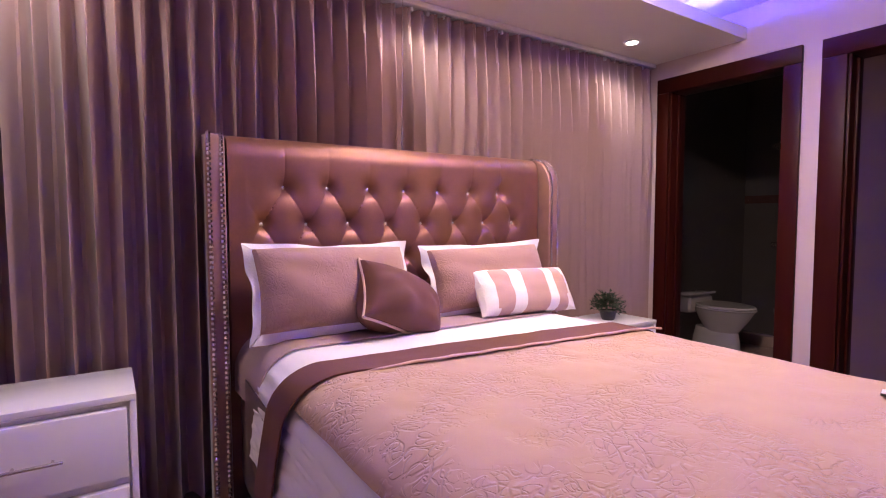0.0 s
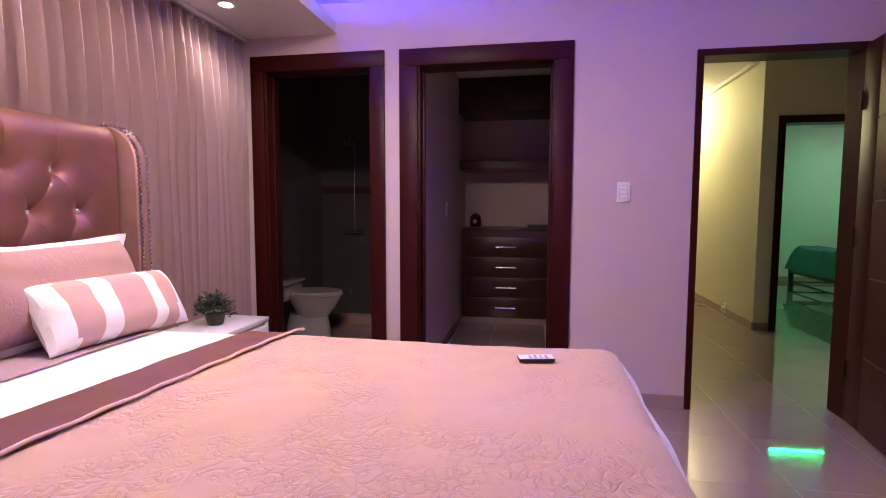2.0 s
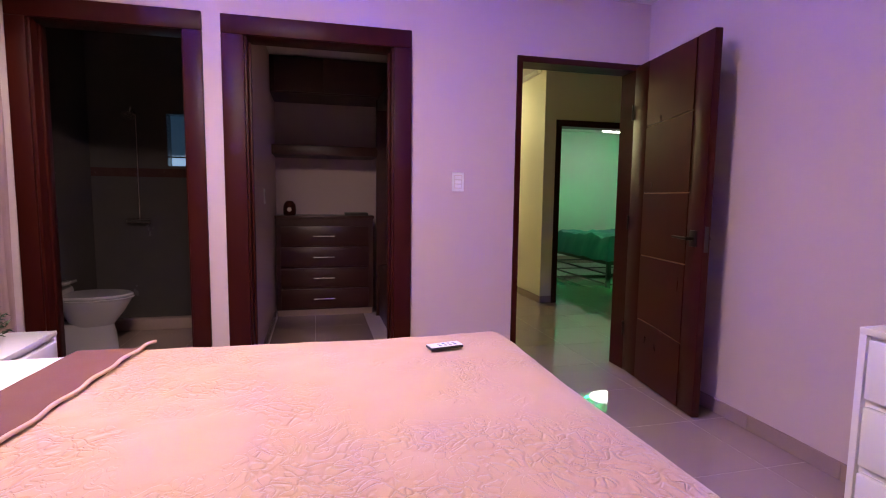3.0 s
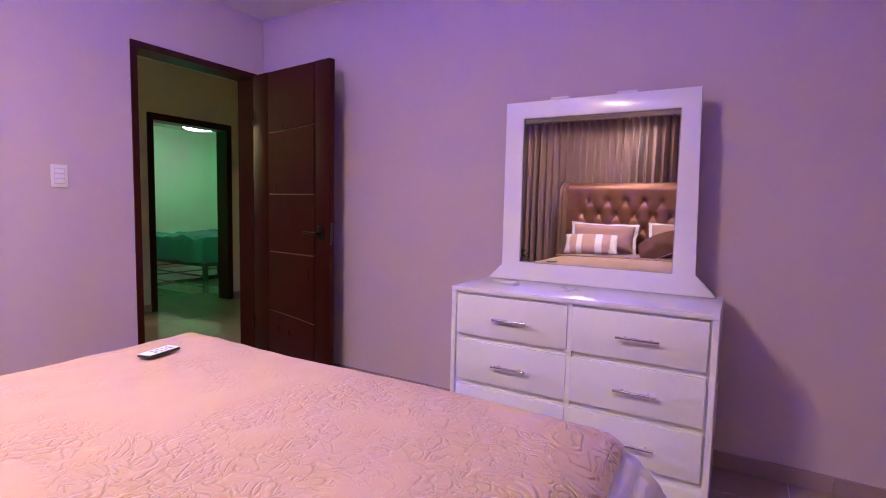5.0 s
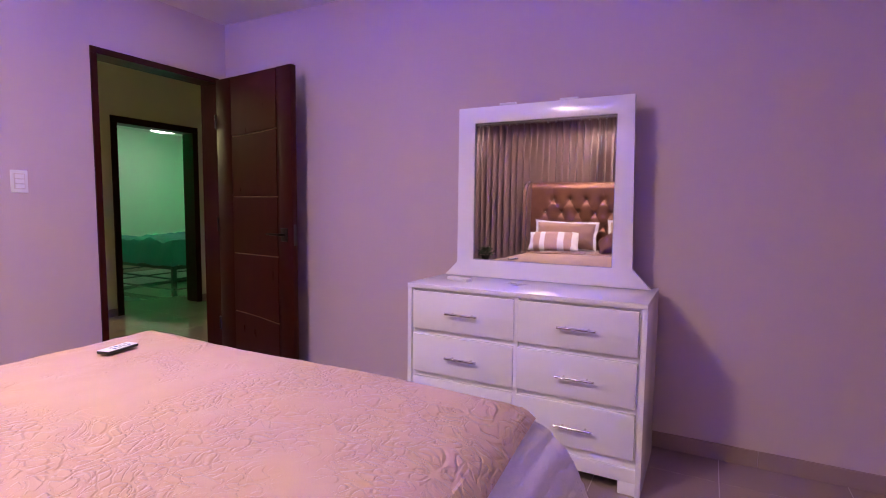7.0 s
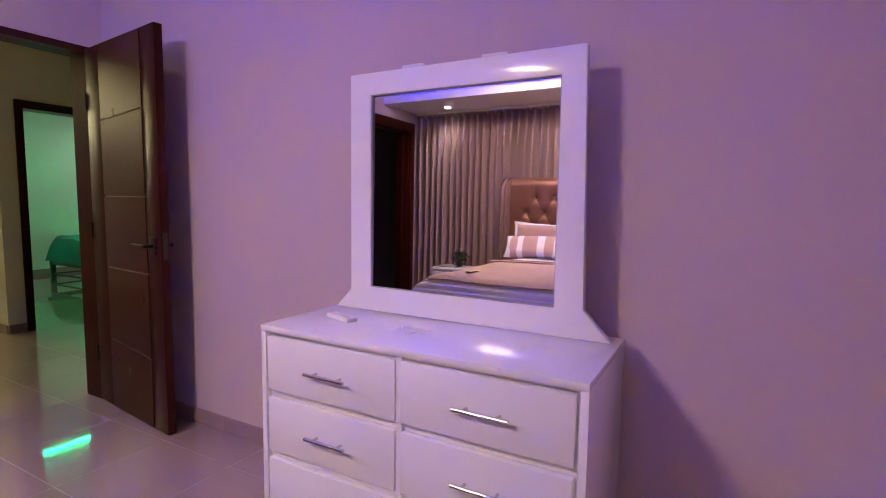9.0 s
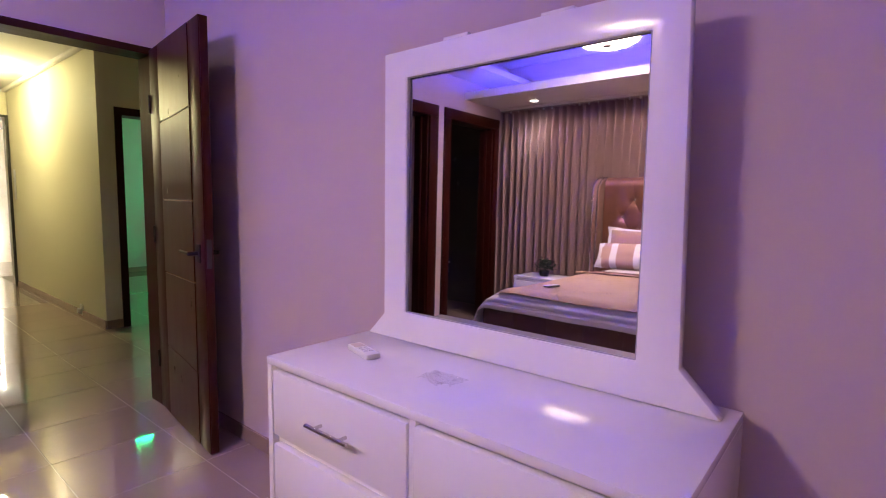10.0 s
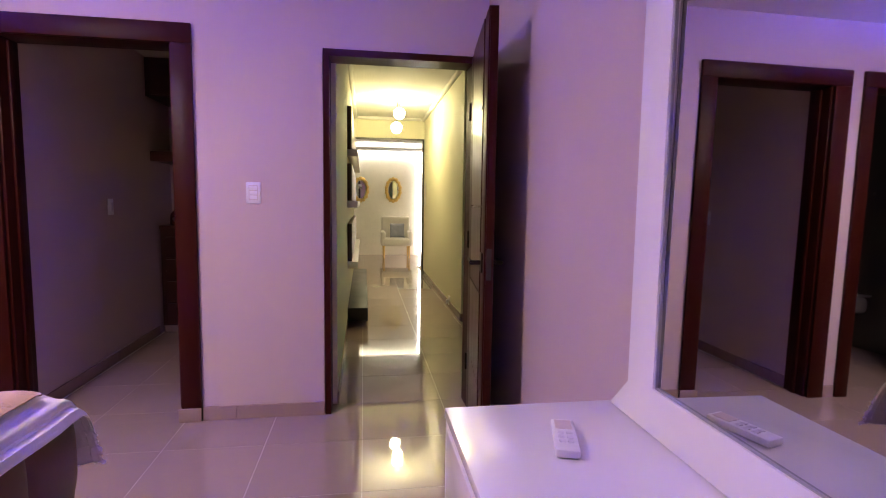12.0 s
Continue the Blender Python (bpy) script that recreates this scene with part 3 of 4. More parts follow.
me_btn = finish("button", ball(bmesh.new(), (0, 0, 0), 0.0125, (1, 0.7, 1), 12), M_CRYSTAL, True)
for k in range(1, 7):
    b = new("button", me_btn)
    b.parent = bed
    b.location = (-0.80 + k * 1.55 / 7, YF + 0.032 - 2.7, 0.33)

# headboard
X0, X1, YH, ZH = -2.972, -1.308, 3.665, 1.555
SX, SZ, BX, BZ = 0.195, 0.157, -2.744, 1.350


def tuft(x, z):
    u, v = (x - BX) / SX, (BZ - z) / SZ
    row0 = v < 0
    if row0:
        a, b = u, u
        vv = 0
    else:
        a, b = u + v / 2, u - v / 2
        vv = v
    inside = max(0, min(1, (x - (BX - 0.16)) / 0.08)) * max(0, min(1, ((BX + 6 * SX + 0.16) - x) / 0.08))
    fade = 1 if not row0 else max(0, 1 - (-v) / 1.35) ** 0.7
    if row0:
        crease = abs(math.sin(math.pi * u)) ** 0.075
        sink = 0.022 * (1 - crease)
    else:
        c = min(abs(math.sin(math.pi * a)), abs(math.sin(math.pi * b)))
        sink = 0.020 * (1 - c ** 0.11)
    d2 = 1e9
    for r in (math.floor(max(v, 0)), math.floor(max(v, 0)) + 1):
        off = 0.5 * (r % 2)
        un = round(u - off) + off
        d2 = min(d2, ((u - un) * SX) ** 2 + ((v - r) * SZ) ** 2)
    dim = 0.046 * math.exp(-(d2 / 0.0010) ** 0.62)
    return (sink * fade + dim) * inside


def panel(u, v):
    x, z = X0 + u * (X1 - X0), 0.35 + v * (ZH - 0.35)
    edge = max(0, (v - 0.925) / 0.075)
    puff = 0.075 * math.sqrt(max(0, 1 - edge ** 2))
    return Vector((x, YH - puff + 0.02 + tuft(x, z), z))


part("headboard_panel", sheet(300, 200, panel), M_VELVET, bed, "button-tufted brown velvet panel")
part("headboard_back", a_box(X0 - 0.06, X1 + 0.06, YH + 0.018, YH + 0.07, 0.02, ZH - 0.002, bevel=0.012), M_VELVET, bed)
for r in range(4):
    n = 7 + (r % 2)
    for k in range(n):
        x, z = BX + (k - 0.5 * (r % 2)) * SX, BZ - r * SZ
        b = new("button", me_btn)
        b.parent = bed
        b.location = (x - XC, panel((x - X0) / (X1 - X0), (z - 0.35) / (ZH - 0.35)).y - 0.017 - 2.7, z)


def wing(side):
    xi = X0 if side < 0 else X1
    xo = xi + side * 0.072
    yb, yf, rad = YH + 0.07, YH - 0.13, 0.16
    # outline of the wing seen from the side: back foot, front foot, rounded front top, back top
    splay = 0.022
    pts = [(yb, 0.02), (yf, 0.02), (yf, ZH - rad)]
    for k in range(1, 9):
        a = math.pi / 2 * k / 8
        pts.append((yf + rad * 0.8 * (1 - math.cos(a)), ZH - rad + rad * math.sin(a)))
    pts.append((yb, ZH))
    bm = bmesh.new()
    ra = [bm.verts.new((xi + side * splay * max(0, YH - y) / 0.13, y, z)) for y, z in pts]
    rb = [bm.verts.new((xo + side * splay * max(0, YH - y) / 0.13, y, z)) for y, z in pts]
    bm.faces.new(ra)
    bm.faces.new(rb)
    for i in range(len(pts)):
        j = (i + 1) % len(pts)
        bm.faces.new((ra[i], ra[j], rb[j], rb[i]))
    bmesh.ops.recalc_face_normals(bm, faces=bm.faces[:])
    bmesh.ops.bevel(bm, geom=[e for e in bm.edges if abs(e.verts[0].co.x - e.verts[1].co.x) < 0.06], offset=0.014, segments=3, profile=0.5, affect="EDGES")
    w = part("wing", bm, M_WING_LIT, bed, "padded wing with nailhead trim")
    # rows of nailheads along the front edge, up and over the rounded top
    line = pts[1:-1] + [(yb - 0.04, ZH)]
    for xr in (xi + side * 0.014, xo - side * 0.014):
        bm = bmesh.new()
        carry = 0.0
        for (ya, za), (yc, zc) in zip(line, line[1:]):
            seg = math.hypot(yc - ya, zc - za)
            s = carry
            while s < seg:
                f = s / seg
                ny, nz = -(zc - za) / seg, (yc - ya) / seg
                yy = ya + (yc - ya) * f
                ball(bm, (xr + side * splay * max(0, YH - yy) / 0.13, yy + ny * 0.002, za + (zc - za) * f + nz * 0.002), 0.0095, (1, 1, 1), 6)
                s += 0.0195
            carry = s - seg
        tagged(part("nail_trim", bm, M_NAIL, w, "row of silver nailheads"), kind="stuff")


wing(-1)
wing(1)


# bedding that drapes over the mattress edge
def drape(inset, r, xl, xr, y0f, y1f, lift, rough, hang_foot, mat, name, label, cat, nu=150, nv=120, slope=0.0, thick=0.006, seed=0.0, ridge=0.0, grow=0.0, short=0.095, drift=0.0, flare=0.0):
    """A cover laid over the bed. xl, xr: how far it hangs at the sides; y0f..y1f: from foot to head; hang_foot: at the foot."""
    hw = HWID - inset
    rf = 0.16

    def side(d, r=r):
        """distance past the start of the bend -> (out, down)"""
        if d <= 0:
            return d, 0.0
        arc = r * math.pi / 2
        if d < arc:
            a = d / r
            return r * math.sin(a), r * (1 - math.cos(a))
        return r, r + d - arc

    flat = hw - r
    ul, ur = flat + xl, flat - short + xr
    foot_flat = YF + inset + rf
    start = foot_flat - hang_foot if hang_foot > 0 else y0f

    def f(u, v):
        wide = ul + grow * min(1, v * 2.2)
        s = -wide + u * (wide + ur)
        lim = flat if s < 0 else flat - short
        o, dx = side(abs(s) - lim)
        x = XC + math.copysign(lim + o, s) if abs(s) > lim else XC + s
        q = start + v * (y1f - start)
        y, dy = q, 0.0
        if q < foot_flat and hang_foot > 0:
            o2, dy = side(foot_flat - q, rf)
            y = foot_flat - o2
        y -= slope * (x - (XC - HWID)) * (1 if hang_foot <= 0 else v)
        if s < 0:
            y += drift * dx
            x -= flare * dx
        drop = (dx ** 3 + dy ** 3) ** (1 / 3)
        n = noise.noise(Vector((x * 3 + seed, y * 3, 0.3))) * rough + noise.noise(Vector((x * 11, y * 11, seed))) * rough * 0.35
        z = ZT + lift - drop + n * (1 if drop < 0.03 else 0.3)
        wob = 0.006 * math.sin(y * 11 + seed) * min(1, dx * 4) if drop > 0.05 else 0
        wob2 = 0.012 * math.sin(x * 15 + seed) * min(1, dy * 4) if drop > 0.05 else 0
        if ridge:
            x += math.copysign(0.34 * dx * max(0, 1 - (y - YF) / 0.55), s)
            px = abs(math.sin(math.pi * (abs(s) - lim) / 0.056)) * min(1, dx * 12) * ridge * 0.4
            py = abs(math.sin(math.pi * (foot_flat - q) / 0.056)) * min(1, dy * 12) * ridge
            return Vector((x + math.copysign(wob + px, s), y - wob2 - py, z + 0.5 * (px if dx < 0.1 else 0) + 0.5 * (py if dy < 0.1 else 0)))
        return Vector((x + math.copysign(wob, s), y - wob2, z))
    return solid(name, sheet(nu, nv, f, thick), mat, label, cat)


drape(0.016, 0.15, 0.44, 0.40, 0, 3.26, -0.014, 0.004, 0.205, M_WHITECLOTH, "bedspread", "white channel-stitched cotton bedspread hanging over the mattress", "bedspread", 230, 260, ridge=0.017, short=0.05, flare=0.11)
drape(-0.004, 0.150, 0.125, 0.09, 0, 2.86, 0.0, 0.009, 0.095, M_QUILT, "quilt", "tan quilt with swirling stitched relief over the bed", "quilt", 200, 170, slope=0.09, grow=0.042, short=0.085)
band = drape(-0.012, 0.15, 0.50, 0.26, 2.83, 2.99, 0.008, 0.006, 0, M_BROWNCLOTH, "quilt_band", "folded dark brown band across the quilt", "blanket", 150, 14, slope=0.09, seed=2, drift=0.20, flare=0.09)
drape(0.004, 0.15, 0.32, 0.27, 3.22, 3.66, -0.004, 0.006, 0, M_SHEET, "bed_sheet", "mauve bed sheet under the pillows", "sheet", 120, 30)


def piping_line(u, v):
    """One corded tube along the folded edge."""
    x = XC - HWID + 0.03 + u * (2 * HWID - 0.155)
    y = 2.825 - 0.09 * (x - XC + HWID) + 0.004 * math.sin(u * 60)
    z = ZT + 0.012 - 0.05 * max(0, (abs(x - XC - 0.047) / 0.74)) ** 9
    a = 2 * math.pi * v
    return Vector((x, y + 0.005 * math.cos(a), z + 0.005 * math.sin(a)))


solid("bed_skirt", sheet(40, 12, lambda u, v: Vector((XC - HWID - 0.004 - 0.010 * math.sin(u * 9) * (1 - v), 2.96 + u * 0.42, 0.36 + 0.03 * u + v * 0.24)), 0.004), M_RAIL_SHADED,
      "dark brown cloth flap hanging beside the headboard", "bed skirt")
part("piping", sheet(90, 8, piping_line), M_PIPING, band, "tan corded edge")


# pillows
def cushion(name, w, h, d, at, rx, rz, mat, label, ry=0.0, flange=0.0, flange_mat=None, piping=None, stripes=None, waist=0.05):
    """A pillow standing on its lower edge, leaning back by rx degrees; at is its lower middle."""
    p = thing(name, at, label, "pillow", "pillows on the bed")
    m = Matrix.Translation(at) @ pose(0, 0, 0, rx, ry, rz)
    base = Vector(at)

    def body(sign):
        def f(u, v):
            a, b = 2 * u - 1, 2 * v - 1
            k = (max(0, 1 - abs(a) ** 2.6) * max(0, 1 - abs(b) ** 2.6)) ** 0.5
            pinch = 1 - 0.05 * (abs(a) ** 2) * (1 - abs(b)) - 0.0
            x = a * w / 2 * (1 - waist * (1 - b * b) * abs(a) ** 3)
            z = h / 2 + b * h / 2 * (1 - 1.4 * waist * (1 - a * a) * abs(b) ** 3)
            y = sign * d / 2 * k * (1 + 0.12 * noise.noise(Vector((a * 2.3, b * 2.3, w))))
            return m @ Vector((x, y, z))
        return f
    bm = sheet(40, 32, body(-1))
    bm2 = sheet(40, 32, body(1))
    me = bpy.data.meshes.new("tmp")
    bm2.to_mesh(me)
    bm2.free()
    bm.from_mesh(me)
    bmesh.ops.remove_doubles(bm, verts=bm.verts[:], dist=0.0005)
    mats = mat
    if stripes:
        inv = m.inverted()
        for fc in bm.faces:
            x = (inv @ fc.calc_center_median()).x / w + 0.5
            fc.material_index = 1 if any(s0 < x < s1 for s0, s1 in stripes) else 0
    part("cover", bm, mats, p)
    if flange:
        def rim(u, v):
            ang = u * 4
            i = int(ang) % 4
            t = ang - int(ang)
            c = [(-1, -1), (1, -1), (1, 1), (-1, 1)]
            a = Vector(c[i]).lerp(Vector(c[(i + 1) % 4]), t)
            k = v
            x = a.x * (w / 2 - 0.006 + k * flange) * (1 - waist * (1 - a.y ** 2))
            z = h / 2 - 0.004 * k + a.y * (h / 2 - 0.006 + k * flange) * (1 - 1.4 * waist * (1 - a.x ** 2))
            y = (0.014 * math.sin(u * 34 + w * 9) + 0.010 * math.sin(u * 71)) * k + 0.012 * k
            return m @ Vector((x, y, z))
        part("flange", sheet(96, 4, rim, 0.006), flange_mat, p, "flat border")
    if piping:
        bm = bmesh.new()
        c = [(-1, -1), (1, -1), (1, 1), (-1, 1)]
        last = None
        for k in range(81):
            ang = k / 20
            i = int(ang) % 4
            a = Vector(c[i]).lerp(Vector(c[(i + 1) % 4]), ang - int(ang))
            q = m @ Vector((a.x * w / 2 * (1 - waist * (1 - a.y ** 2)), 0, h / 2 + a.y * h / 2 * (1 - waist * (1 - a.x ** 2))))
            if last is not None and (q - last).length > 1e-5:
                rod(bm, last, q, 0.0055, seg=6)
            last = q
        part("piping", bm, piping, p, "corded edge")
    return p


cushion("pillow", 0.655, 0.345, 0.25, (-2.60, 3.345, 0.785), -25, 0, M_SHAM, "tan quilted pillow sham with a white border", flange=0.034, flange_mat=M_WHITECLOTH, ry=1)
cushion("pillow", 0.675, 0.315, 0.24, (-1.775, 3.40, 0.78), -21, -3, M_SHAM, "tan quilted pillow sham with a white border, behind the striped cushion", flange=0.034, flange_mat=M_WHITECLOTH, ry=-1)
cushion("cushion", 0.44, 0.27, 0.26, (-2.41, 3.21, 0.76), -34, 14, M_BROWNCLOTH, "small dark brown cushion with light piping, tipped over", ry=26, piping=M_PIPING, waist=0.10)
cushion("cushion", 0.575, 0.24, 0.18, (-1.69, 3.24, 0.762), -33, -3, [M_STRIPE, M_KNIT], "tan and white striped knitted cushion", ry=1,
        stripes=((-0.1, 0.14), (0.27, 0.40), (0.64, 0.76), (0.88, 1.1)))

# remote on the quilt
rm = thing("remote_control", (-1.735, 1.852, 0.772), "small dark remote control lying on the quilt", "remote control")
bm = a_box(-0.022, 0.022, -0.052, 0.052, 0, 0.008, bevel=0.003)
MR = Matrix.Translation((-1.735, 1.852, 0.769)) @ pose(0, 0, 0, 0, 0, 12)
bm.transform(MR)
part("case", bm, M_BLACK, rm)
bm = a_box(-0.020, 0.020, -0.050, 0.050, 0.008, 0.0092)
bm.transform(MR)
part("face_label", bm, M_PLASTIC, rm, "pale face plate")
for r in range(4):
    for c in range(2):
        bm = a_box(-0.013 + c * 0.015, -0.004 + c * 0.015, -0.034 + r * 0.016, -0.026 + r * 0.016, 0.0092, 0.0100)
        bm.transform(MR)
        part("button", bm, M_GREY if (r + c) % 3 else M_BLUE, rm)


# ---------- nightstands and dresser ----------
def bar_handle(parent, x, y, z, length, name="handle"):
    bm = a_rod((x - length / 2, y + 0.026, z), (x + length / 2, y + 0.026, z), 0.0055)
    for s in (-1, 1):
        rod(bm, (x + s * length * 0.30, y - 0.001, z), (x + s * length * 0.30, y + 0.026, z), 0.0045)
    return part(name, bm, M_STEEL, parent, "brushed steel bar handle")


def nightstand(x0, x1, yf, label, h=0.577):
    """White two-drawer nightstand whose front is at yf, facing the room."""
    xm, d = (x0 + x1) / 2, 0.355
    n = thing("nightstand", (xm, yf + d / 2, 0), label, "nightstand", "nightstands beside the bed")
    part("top", a_box(x0, x1, yf - 0.004, yf + d, h - 0.022, h, bevel=0.002), M_WHITE, n)
    part("side_panel", a_box(x0, x0 + 0.02, yf, yf + d, 0.05, h - 0.022, bevel=0.001), M_WHITE, n)
    part("side_panel", a_box(x1 - 0.02, x1, yf, yf + d, 0.05, h - 0.022, bevel=0.001), M_WHITE, n)
    part("back_panel", a_box(x0 + 0.02, x1 - 0.02, yf + 0.02, yf + d - 0.002, 0.06, h - 0.03), M_WHITE, n)
    part("plinth", a_box(x0 + 0.02, x1 - 0.02, yf + 0.012, yf + 0.03, 0.05, 0.095, bevel=0.001), M_WHITE, n)
    for x in (x0 + 0.03, x1 - 0.03):
        for y in (yf + 0.04, yf + d - 0.04):
            part("foot", a_box(x - 0.025, x + 0.025, y - 0.025, y + 0.025, 0, 0.05, bevel=0.003), M_WHITE, n)
    for z0, z1 in ((h * 0.58, h - 0.042), (0.105, h * 0.53)):
        dr = part("drawer", a_box(x0 + 0.028, x1 - 0.028, yf - 0.014, yf + 0.018, z0, z1, bevel=0.004), M_WHITE, n)
        z = (z0 + z1) / 2 - 0.01
        bm = a_rod((xm - 0.075, yf - 0.040, z), (xm + 0.075, yf - 0.040, z), 0.0055)
        for s in (-1, 1):
            rod(bm, (xm + s * 0.048, yf - 0.013, z), (xm + s * 0.048, yf - 0.040, z), 0.0045)
        part("handle", bm, M_STEEL, dr, "brushed steel bar handle")


nightstand(-1.00, -0.495, 3.385, "white lacquered two-drawer nightstand with a small plant")
nightstand(-3.86, -3.315, 3.385, "white lacquered two-drawer nightstand, its top bare", 0.645)

# small plant
PX, PY, PZ = -0.74, 3.56, 0.577
pl = thing("potted_plant", (PX, PY, PZ), "small bushy green plant in a dark pot on the nightstand", "plant")
part("pot", lathe([(0.036, 0), (0.042, 0.01), (0.052, 0.055), (0.054, 0.06), (0.048, 0.06), (0.045, 0.05)], (PX, PY, PZ)), M_POT, pl)
rnd = random.Random(5)
bm = bmesh.new()
for k in range(360):
    a, e = rnd.uniform(0, 2 * math.pi), rnd.uniform(-0.25, 1.45)
    r = rnd.uniform(0.025, 0.10)
    c = Vector((PX + r * math.cos(a) * math.cos(e) * 1.15, PY + r * math.sin(a) * math.cos(e) * 1.15, PZ + 0.072 + r * math.sin(e)))
    L, W = rnd.uniform(0.024, 0.042), rnd.uniform(0.010, 0.016)
    m = Matrix.Translation(c) @ pose(0, 0, 0, rnd.uniform(-60, 60), rnd.uniform(-70, 20), math.degrees(a))
    v = [bm.verts.new(m @ Vector(q)) for q in ((0, 0, 0), (L * 0.4, W / 2, 0.003), (L, 0, -0.003), (L * 0.4, -W / 2, 0.003), (L * 0.45, 0, 0.006))]
    bm.faces.new((v[0], v[1], v[4]))
    bm.faces.new((v[1], v[2], v[4]))
    bm.faces.new((v[2], v[3], v[4]))
    bm.faces.new((v[3], v[0], v[4]))
tagged(part("foliage", bm, M_LEAF, pl, "small pointed dark green leaves"), kind="stuff")

# dresser
DX0, DX1, DY0, DY1, DH = -3.066, -1.938, 0.068, 0.546, 0.818
ds = thing("dresser", ((DX0 + DX1) / 2, 0.28, 0), "white lacquered six-drawer dresser with steel bar handles", "dresser")
part("top", a_box(DX0, DX1, DY0, DY1 + 0.002, DH - 0.022, DH, bevel=0.002), M_WHITE, ds)
for x in (DX0, DX1 - 0.022):
    part("side_panel", a_box(x, x + 0.022, DY0, DY1, 0.0, DH - 0.022, bevel=0.001), M_WHITE, ds)
part("carcass", a_box(DX0 + 0.022, DX1 - 0.022, DY0 + 0.004, DY1 - 0.02, 0.10, DH - 0.024), M_WHITE, ds)
part("centre_post", a_box(-2.520, -2.500, DY1 - 0.02, DY1 - 0.004, 0.10, DH - 0.022), M_WHITE, ds)
part("plinth", a_box(DX0 + 0.022, DX1 - 0.022, DY1 - 0.030, DY1 - 0.006, 0.055, 0.115, bevel=0.002), M_WHITE, ds)
for x in (DX0 + 0.022, DX1 - 0.092):
    part("foot", a_box(x, x + 0.07, DY1 - 0.05, DY1 - 0.006, 0, 0.056, bevel=0.003), M_WHITE, ds)
for ca, cb in ((-2.500, -1.970), (-3.034, -2.520)):
    for z0, z1 in ((0.594, 0.784), (0.376, 0.567), (0.158, 0.349)):
        dr = part("drawer", a_box(ca, cb, DY1 - 0.021, DY1 + 0.004, z0, z1, bevel=0.004), M_WHITE, ds)
        bar_handle(dr, (ca + cb) / 2 - 0.01, DY1 + 0.004, (z0 + z1) / 2 - 0.002, 0.165)

# mirror standing on the dresser
mi = thing("dresser_mirror", (-2.49, 0.12, DH), "large square mirror in a white frame with flared foot", "mirror")


bm = bmesh.new()
GX0, GX1, GZ0, GZ1 = -2.858, -2.122, 0.912, 1.648
FY0, FY1 = 0.131, 0.166
for poly in (((-1.950, 0.819), (-2.026, 0.896), (GX1, GZ0), (GX1, 0.819)), ((-2.026, 0.896), (-2.027, 1.730), (GX1, GZ1), (GX1, GZ0)),
             ((-2.027, 1.730), (-2.934, 1.734), (GX0, GZ1), (GX1, GZ1)), ((-2.934, 1.734), (-2.952, 0.912), (GX0, GZ0), (GX0, GZ1)),
             ((-2.952, 0.912), (-3.040, 0.819), (GX0, 0.819), (GX0, GZ0)), ((GX0, GZ0), (GX0, 0.819), (GX1, 0.819), (GX1, GZ0))):
    f0 = bm.faces.new([bm.verts.new((x, FY1, z)) for x, z in poly])
bmesh.ops.remove_doubles(bm, verts=bm.verts[:], dist=0.0008)
r = bmesh.ops.extrude_face_region(bm, geom=bm.faces[:])
bmesh.ops.translate(bm, verts=[v for v in r["geom"] if isinstance(v, bmesh.types.BMVert)], vec=(0, FY0 - FY1, 0))
bmesh.ops.recalc_face_normals(bm, faces=bm.faces[:])
sharp = [e for e in bm.edges if len(e.link_faces) == 2 and e.calc_face_angle() > 1.2]
bmesh.ops.bevel(bm, geom=sharp, offset=0.003, segments=2, profile=0.5, affect="EDGES")
part("frame", bm, M_WHITE, mi)
bm = a_box(GX0 - 0.01, GX1 + 0.01, -0.002, 0.002, GZ0 - 0.01, GZ1 + 0.01)
bm.transform(Matrix.Translation((-2.49, 0.1525, 1.277)) @ pose(0, 0, 0, 0.44, 0, -0.2) @ Matrix.Translation((2.49, 0, -1.277)))
part("mirror_glass", bm, M_MIRROR, mi, smooth=False)
bm = bmesh.new()
for a in ((GX0 - 0.001, GX0 + 0.003, GZ0, GZ1), (GX1 - 0.003, GX1 + 0.001, GZ0, GZ1), (GX0 + 0.003, GX1 - 0.003, GZ0 - 0.001, GZ0 + 0.003), (GX0 + 0.003, GX1 - 0.003, GZ1 - 0.003, GZ1 + 0.001)):
    box(bm, a[0], a[1], 0.155, 0.1615, a[2], a[3])
part("glass_bead", bm, M_GREY, mi, "thin dark bead round the glass")
part("back_board", a_box(GX0 - 0.03, GX1 + 0.03, 0.120, 0.130, GZ0 - 0.03, GZ1 + 0.03), M_CLOSET, mi)
for x in (-2.30, -2.62):
    part("packing_tab", a_box(x - 0.045, x + 0.045, 0.132, 0.152, 1.7345, 1.746, bevel=0.003), M_PLASTIC, mi, "clear plastic packing tab")

# things on the dresser
rc = thing("remote_control", (-2.128, 0.346, DH), "white remote control lying on the dresser", "remote control")
MR = Matrix.Translation((-2.128, 0.346, DH + 0.001)) @ pose(0, 0, 0, 0, 0, 73.5)
bm = a_box(-0.022, 0.022, -0.068, 0.068, 0, 0.016, bevel=0.004)
bm.transform(MR)
part("case", bm, M_PLASTIC, rc)
bm = a_box(-0.016, 0.016, -0.06, -0.02, 0.016, 0.0168)
bm.transform(MR)
part("display", bm, M_TAPE, rc)
for r in range(3):
    for c in range(2):
        bm = a_box(-0.014 + c * 0.016, -0.003 + c * 0.016, -0.008 + r * 0.018, 0.002 + r * 0.018, 0.016, 0.0175)
        bm.transform(MR)
        part("button", bm, M_WHITE, rc)


